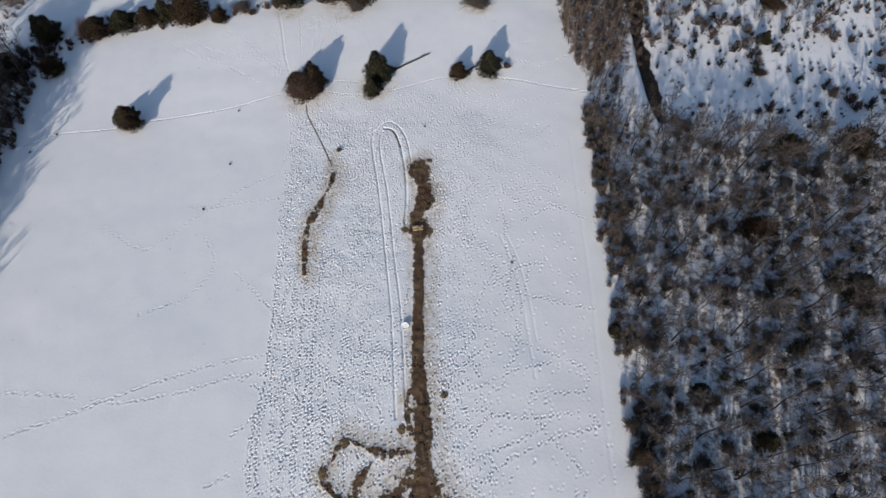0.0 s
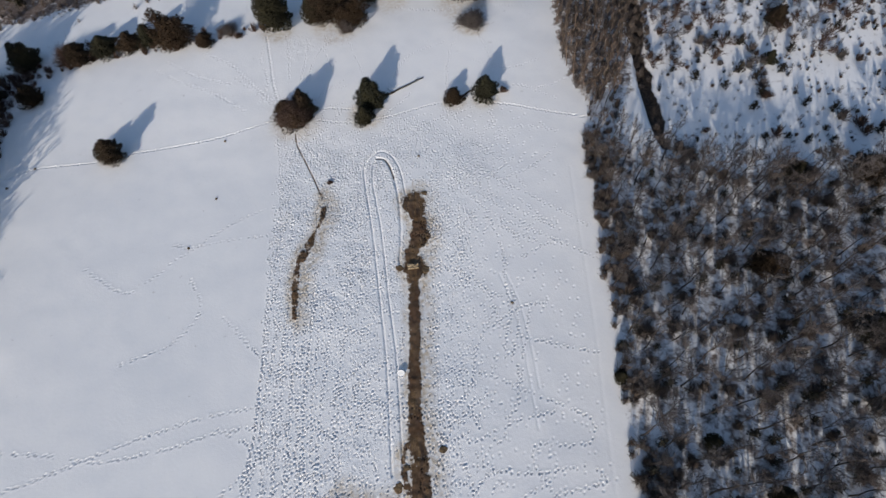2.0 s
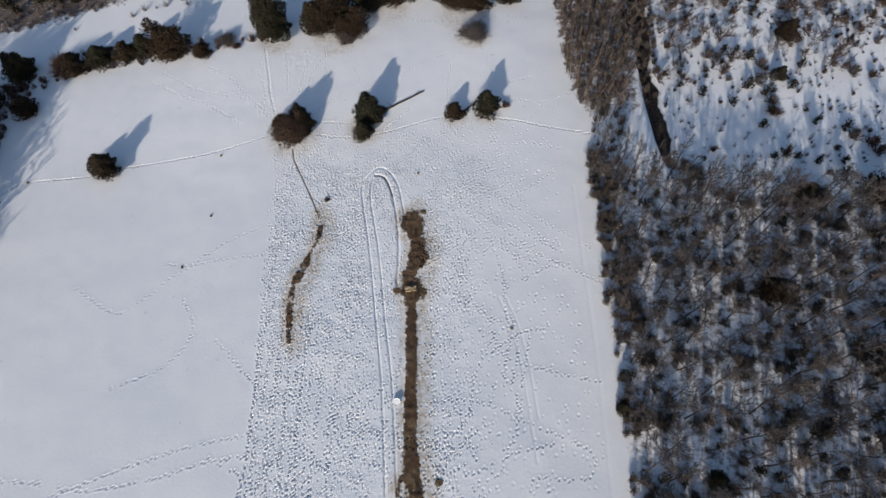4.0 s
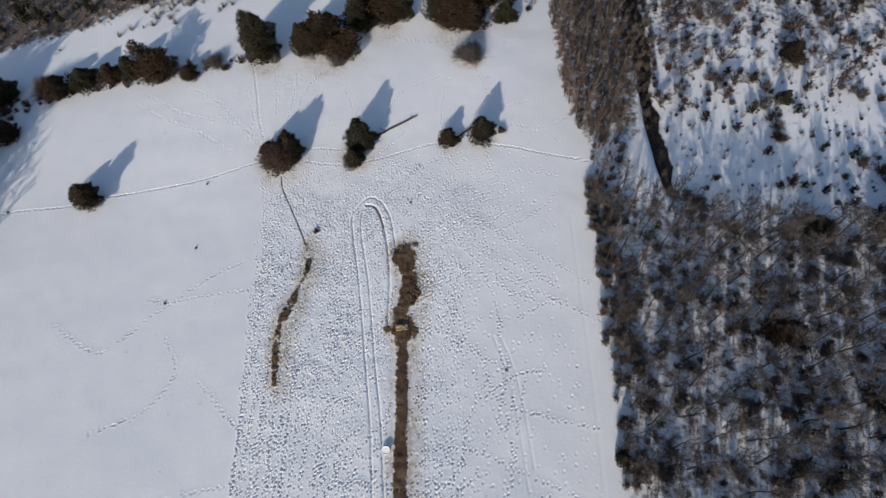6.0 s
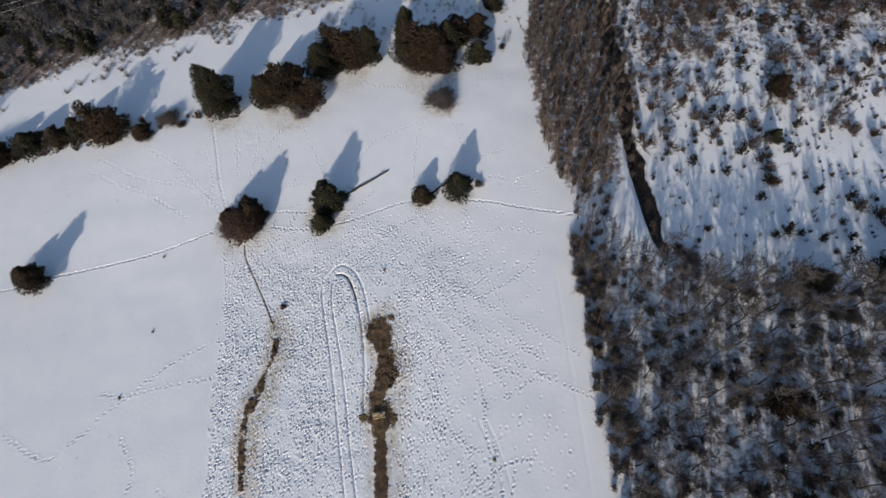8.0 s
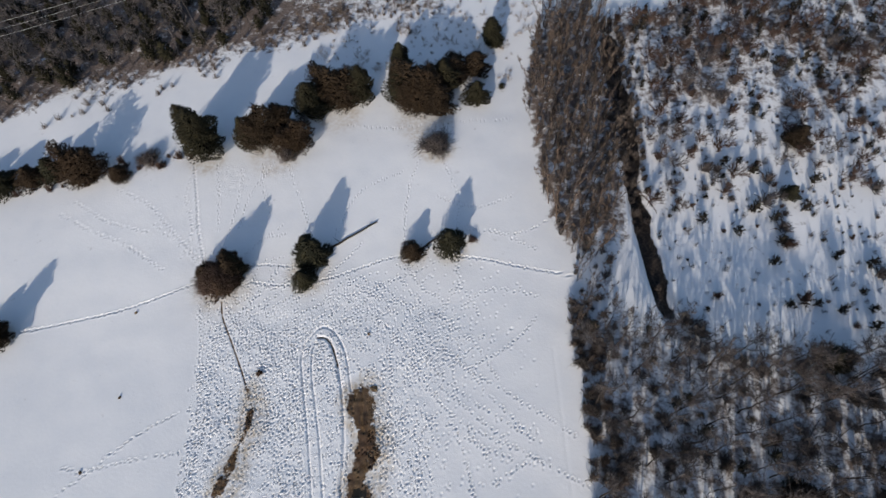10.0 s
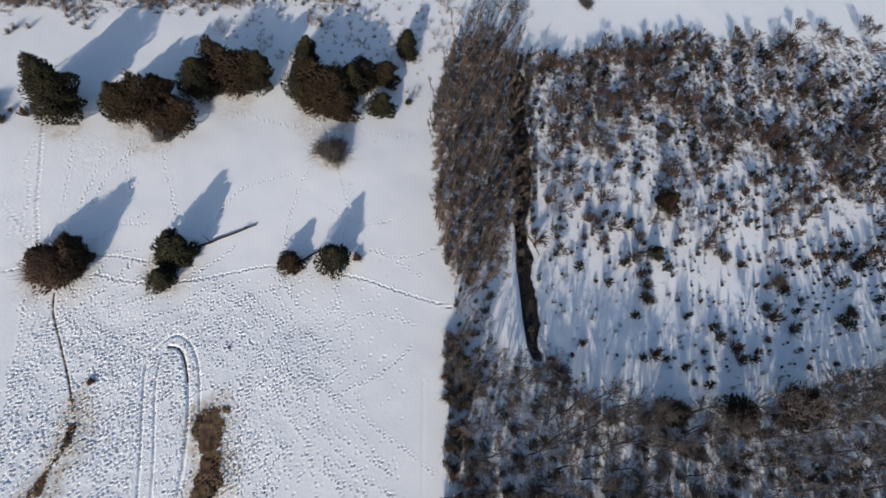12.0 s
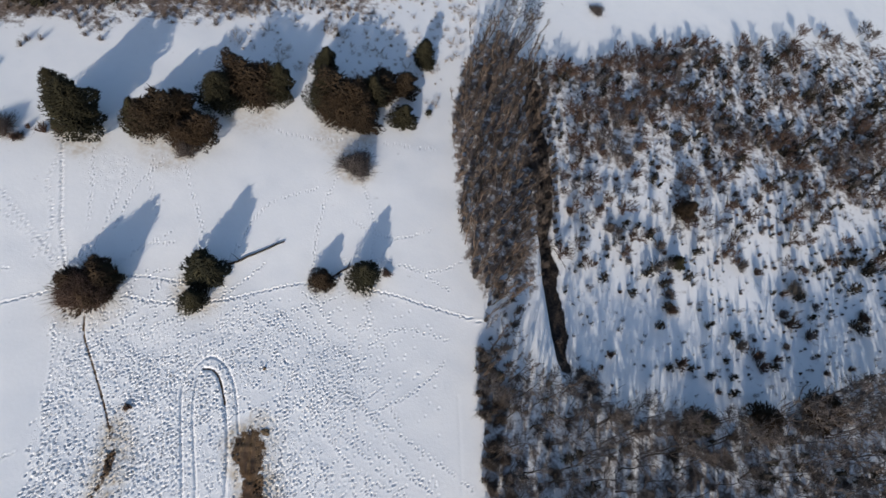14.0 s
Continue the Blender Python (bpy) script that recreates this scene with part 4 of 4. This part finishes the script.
bush(10.9, 110.6, 4.2, 4.0, TWIG, "leafless grey bush standing alone in the snow", 700, 0.034)
bush(-27.2, 86.2, 6.6, 4.1, TWIG_BROWN, "broad brown leafless thicket round low cedars", 1700, 0.03)
bush(-17.4, 111.6, 3.8, 2.3, TWIG, "grey leafless bush in front of the cedars", 380)
bush(-41.7, 112.6, 1.1, 1.3, TWIG_BROWN, "low brown bush at the edge of the snow", 150)
bush(-44.4, 114.2, 2.6, 3.2, TWIG, "thin leafless bush of the row", 360)
bush(-79.3, 109.0, 4.6, 4.2, TWIG_BROWN, "big brown leafless bush in the shade", 520)
bush(15.6, 90.2, 1.6, 1.2, TWIG_BROWN, "dark brushy stub beside a cedar", 160)
bush(-19.4, 70.3, 0.6, 0.7, TWIG_BROWN, "small dark clump of weeds in trodden snow", 120)
bush(97.5, 88.6, 2.4, 2.8, STRAW, "pale brown bush in the clearing", 300)
bush(67.8, 84.4, 1.6, 1.9, TWIG_BROWN, "dark low bush in the clearing", 240)
bush(111.6, 82.7, 2.0, 2.0, TWIG_BROWN, "dark low bush in the clearing", 240)
bush(72.0, 165.5, 2.0, 2.8, TWIG, "dark bush beside the snowy lane", 300)
shrub = plant("evergreen_shrub", cedar_form(1.3, 0.95, 220, size=0.5, taper=0.45), (BARK, CEDAR), "small round evergreen shrub in the snow", "shrub")
shrub.matrix_basis = at_pose(25.3, 125.6)


def lump(x, y, size, tall, mat, name, label, category):
    """An uneven clod."""
    bm = bmesh.new()
    bmesh.ops.create_icosphere(bm, subdivisions=3, radius=1.0)
    seed = Vector((x, y, 0))
    for v in bm.verts:
        k = 1 + 0.45 * noise.noise(v.co * 1.6 + seed) + 0.2 * noise.noise(v.co * 5 + seed)
        v.co = Vector((v.co.x * size * k, v.co.y * size * k * 0.85, max(v.co.z, -0.2) * tall * k))
    me = bpy.data.meshes.new(name)
    bm.to_mesh(me)
    bm.free()
    me.materials.append(mat)
    ob = new(name, me)
    ob.matrix_basis = at_pose(x, y, z=0.02)
    return tagged(ob, label, category)


HAY = plant_material("matted_hay", (0.08, 0.056, 0.034), (0.24, 0.175, 0.105), island=False)
PALE_HAY = plant_material("pale_hay", (0.3, 0.23, 0.14), (0.5, 0.41, 0.28), island=False)
for x, y in ((-41.1, 82.4), (-44.2, 58.0), (-40.8, 68.4), (-82.2, 74.2), (-78.2, 78.6), (-2.4, 75.0), (11.8, 43.2)):
    lump(x, y, 0.26, 0.2, HAY, "dung_clod", "dark frozen clod lying on clean snow", "clod")
for x, y, r in ((-1.8, 66.2, 0.6), (-2.2, 50.3, 0.8), (-6.6, 51.0, 0.7), (-2.0, 57.2, 0.8), (-7.3, 16.4, 0.7), (-0.8, 21.1, 0.6), (-6.0, 19.0, 0.6), (-15.8, 15.0, 0.9), (-18.4, 11.0, 0.9), (-13.2, 10.0, 0.9)):
    lump(x, y, r, 0.16, HAY, "hay_heap", "small brown heap of trampled hay", "hay")


def log(x0, y0, x1, y1, radius, stubs, label):
    """A fallen trunk with broken limbs."""
    ob = tagged(new("fallen_log"), label, "log")
    n = 9
    t = np.linspace(0, 1, n)
    line = np.column_stack([x0 + (x1 - x0) * t, y0 + (y1 - y0) * t, np.full(n, radius * 0.9)])
    line[:, :2] += np.cumsum(rng.normal(size=(n, 2)) * 0.08, 0)
    for k in range(n):
        line[k, 2] += ground_height(line[k, 0], line[k, 1])
    rad = np.linspace(radius, radius * 0.55, n)
    part("trunk", mesh_from("trunk", *rods(line[:-1], line[1:], rad[:-1], rad[1:], 8), BARK, True), ob)
    for k in rng.integers(1, n, stubs):
        tip = line[k] + np.array([rng.normal() * 0.7, rng.normal() * 0.7, rng.uniform(0.1, 0.7)])
        part("limb", mesh_from("limb", *rods(line[k:k + 1], tip[None], radius * 0.35, 0.02, 4), BARK), ob, "broken bare limb")
    return ob


log(-9.4, 91.2, -0.7, 95.6, 0.2, 8, "long fallen grey trunk lying in the snow")
log(6.2, 88.9, 9.6, 91.4, 0.22, 14, "short fallen trunk between two cedars")


def hay_bale(x, y):
    """The rest of a bale: a slumped block of pale hay."""
    bm = bmesh.new()
    bmesh.ops.create_cube(bm, size=1.0)
    bmesh.ops.subdivide_edges(bm, edges=bm.edges[:], cuts=5, use_grid_fill=True)
    for v in bm.verts:
        k = noise.noise(v.co * 4)
        v.co = Vector((v.co.x * (1.8 + 0.3 * k), v.co.y * (0.85 + 0.3 * k), (v.co.z + 0.5) * (0.5 + 0.2 * noise.noise(v.co * 3 + Vector((5, 0, 0))))))
    me = bpy.data.meshes.new("hay_bale")
    bm.to_mesh(me)
    bm.free()
    me.materials.append(PALE_HAY)
    ob = new("hay_bale", me)
    ob.matrix_basis = at_pose(x, y, 4.0, z=0.08)
    return tagged(ob, "slumped rest of a pale hay bale on mud", "hay bale")


hay_bale(-4.2, 51.0)


def feed_tub(x, y):
    """A half-buried round tub with a snowy rim."""
    m, t, b = material("white_plastic", 0.45)
    n = noise_at(t, t.nodes.new("ShaderNodeNewGeometry").outputs["Position"], 6.0)
    t.links.new(ramp(t, n, [(0.3, (0.7, 0.71, 0.72)), (0.7, (0.84, 0.84, 0.84))]), b.inputs["Base Color"])
    bm = bmesh.new()
    rings = []
    for r, z in ((0.95, 0.0), (1.05, 0.42), (1.12, 0.46), (1.1, 0.5), (0.98, 0.47), (0.9, 0.4)):
        rings.append([bm.verts.new((r * math.cos(a * math.pi / 16), r * 0.8 * math.sin(a * math.pi / 16), z)) for a in range(32)])
    for lo, hi in zip(rings, rings[1:]):
        for k in range(32):
            bm.faces.new((lo[k], lo[(k + 1) % 32], hi[(k + 1) % 32], hi[k]))
    bm.faces.new(rings[-1])
    me = bpy.data.meshes.new("feed_tub")
    bm.to_mesh(me)
    bm.free()
    me.materials.append(m)
    ob = new("feed_tub", me)
    ob.matrix_basis = at_pose(x, y, 0, 0.6, 0.8, z=-0.05) @ pose(0, 0, 0, 14, -10, 0)
    return tagged(ob, "round white feed tub half buried in snow", "tub")


feed_tub(-6.6, 32.6)


# ---- overhead line through the far wood ----
def overhead_line():
    grey, t, b = material("weathered_metal_cable", 0.4)
    b.inputs["Base Color"].default_value = (0.62, 0.62, 0.6, 1)
    b.inputs["Metallic"].default_value = 0.6
    ends = ((-132.0, 125.5), (12.0, 176.0))
    poles = []
    for x, y in ends:
        pole = tagged(new("utility_pole"), "weathered wooden utility pole standing in the wood", "utility pole")
        pole.matrix_basis = at_pose(x, y, 19.3)
        part("post", mesh_from("post", *rods([(0, 0, -0.3)], [(0, 0, 12.2)], 0.17, 0.11, 10), BARK), pole)
        part("crossarm", mesh_from("crossarm", *rods([(0, -2.6, 11.4)], [(0, 2.6, 11.4)], 0.07, 0.07, 6), BARK), pole)
        poles.append(pole)
    side = unit(np.array([-(ends[1][1] - ends[0][1]), ends[1][0] - ends[0][0]]))
    for k, off in enumerate((-2.5, 0.0, 2.5)):
        t = np.linspace(0, 1, 25)
        p = np.column_stack([ends[0][0] + (ends[1][0] - ends[0][0]) * t + side[0] * off, ends[0][1] + (ends[1][1] - ends[0][1]) * t + side[1] * off, 11.55 - 5.0 * t * (1 - t)])
        cable = new("overhead_cable", mesh_from("overhead_cable", *rods(p[:-1], p[1:], 0.022, 0.022, 5), grey))
        tagged(cable, "pale overhead cable strung above the dark wood", "cable", "overhead cables")


overhead_line()
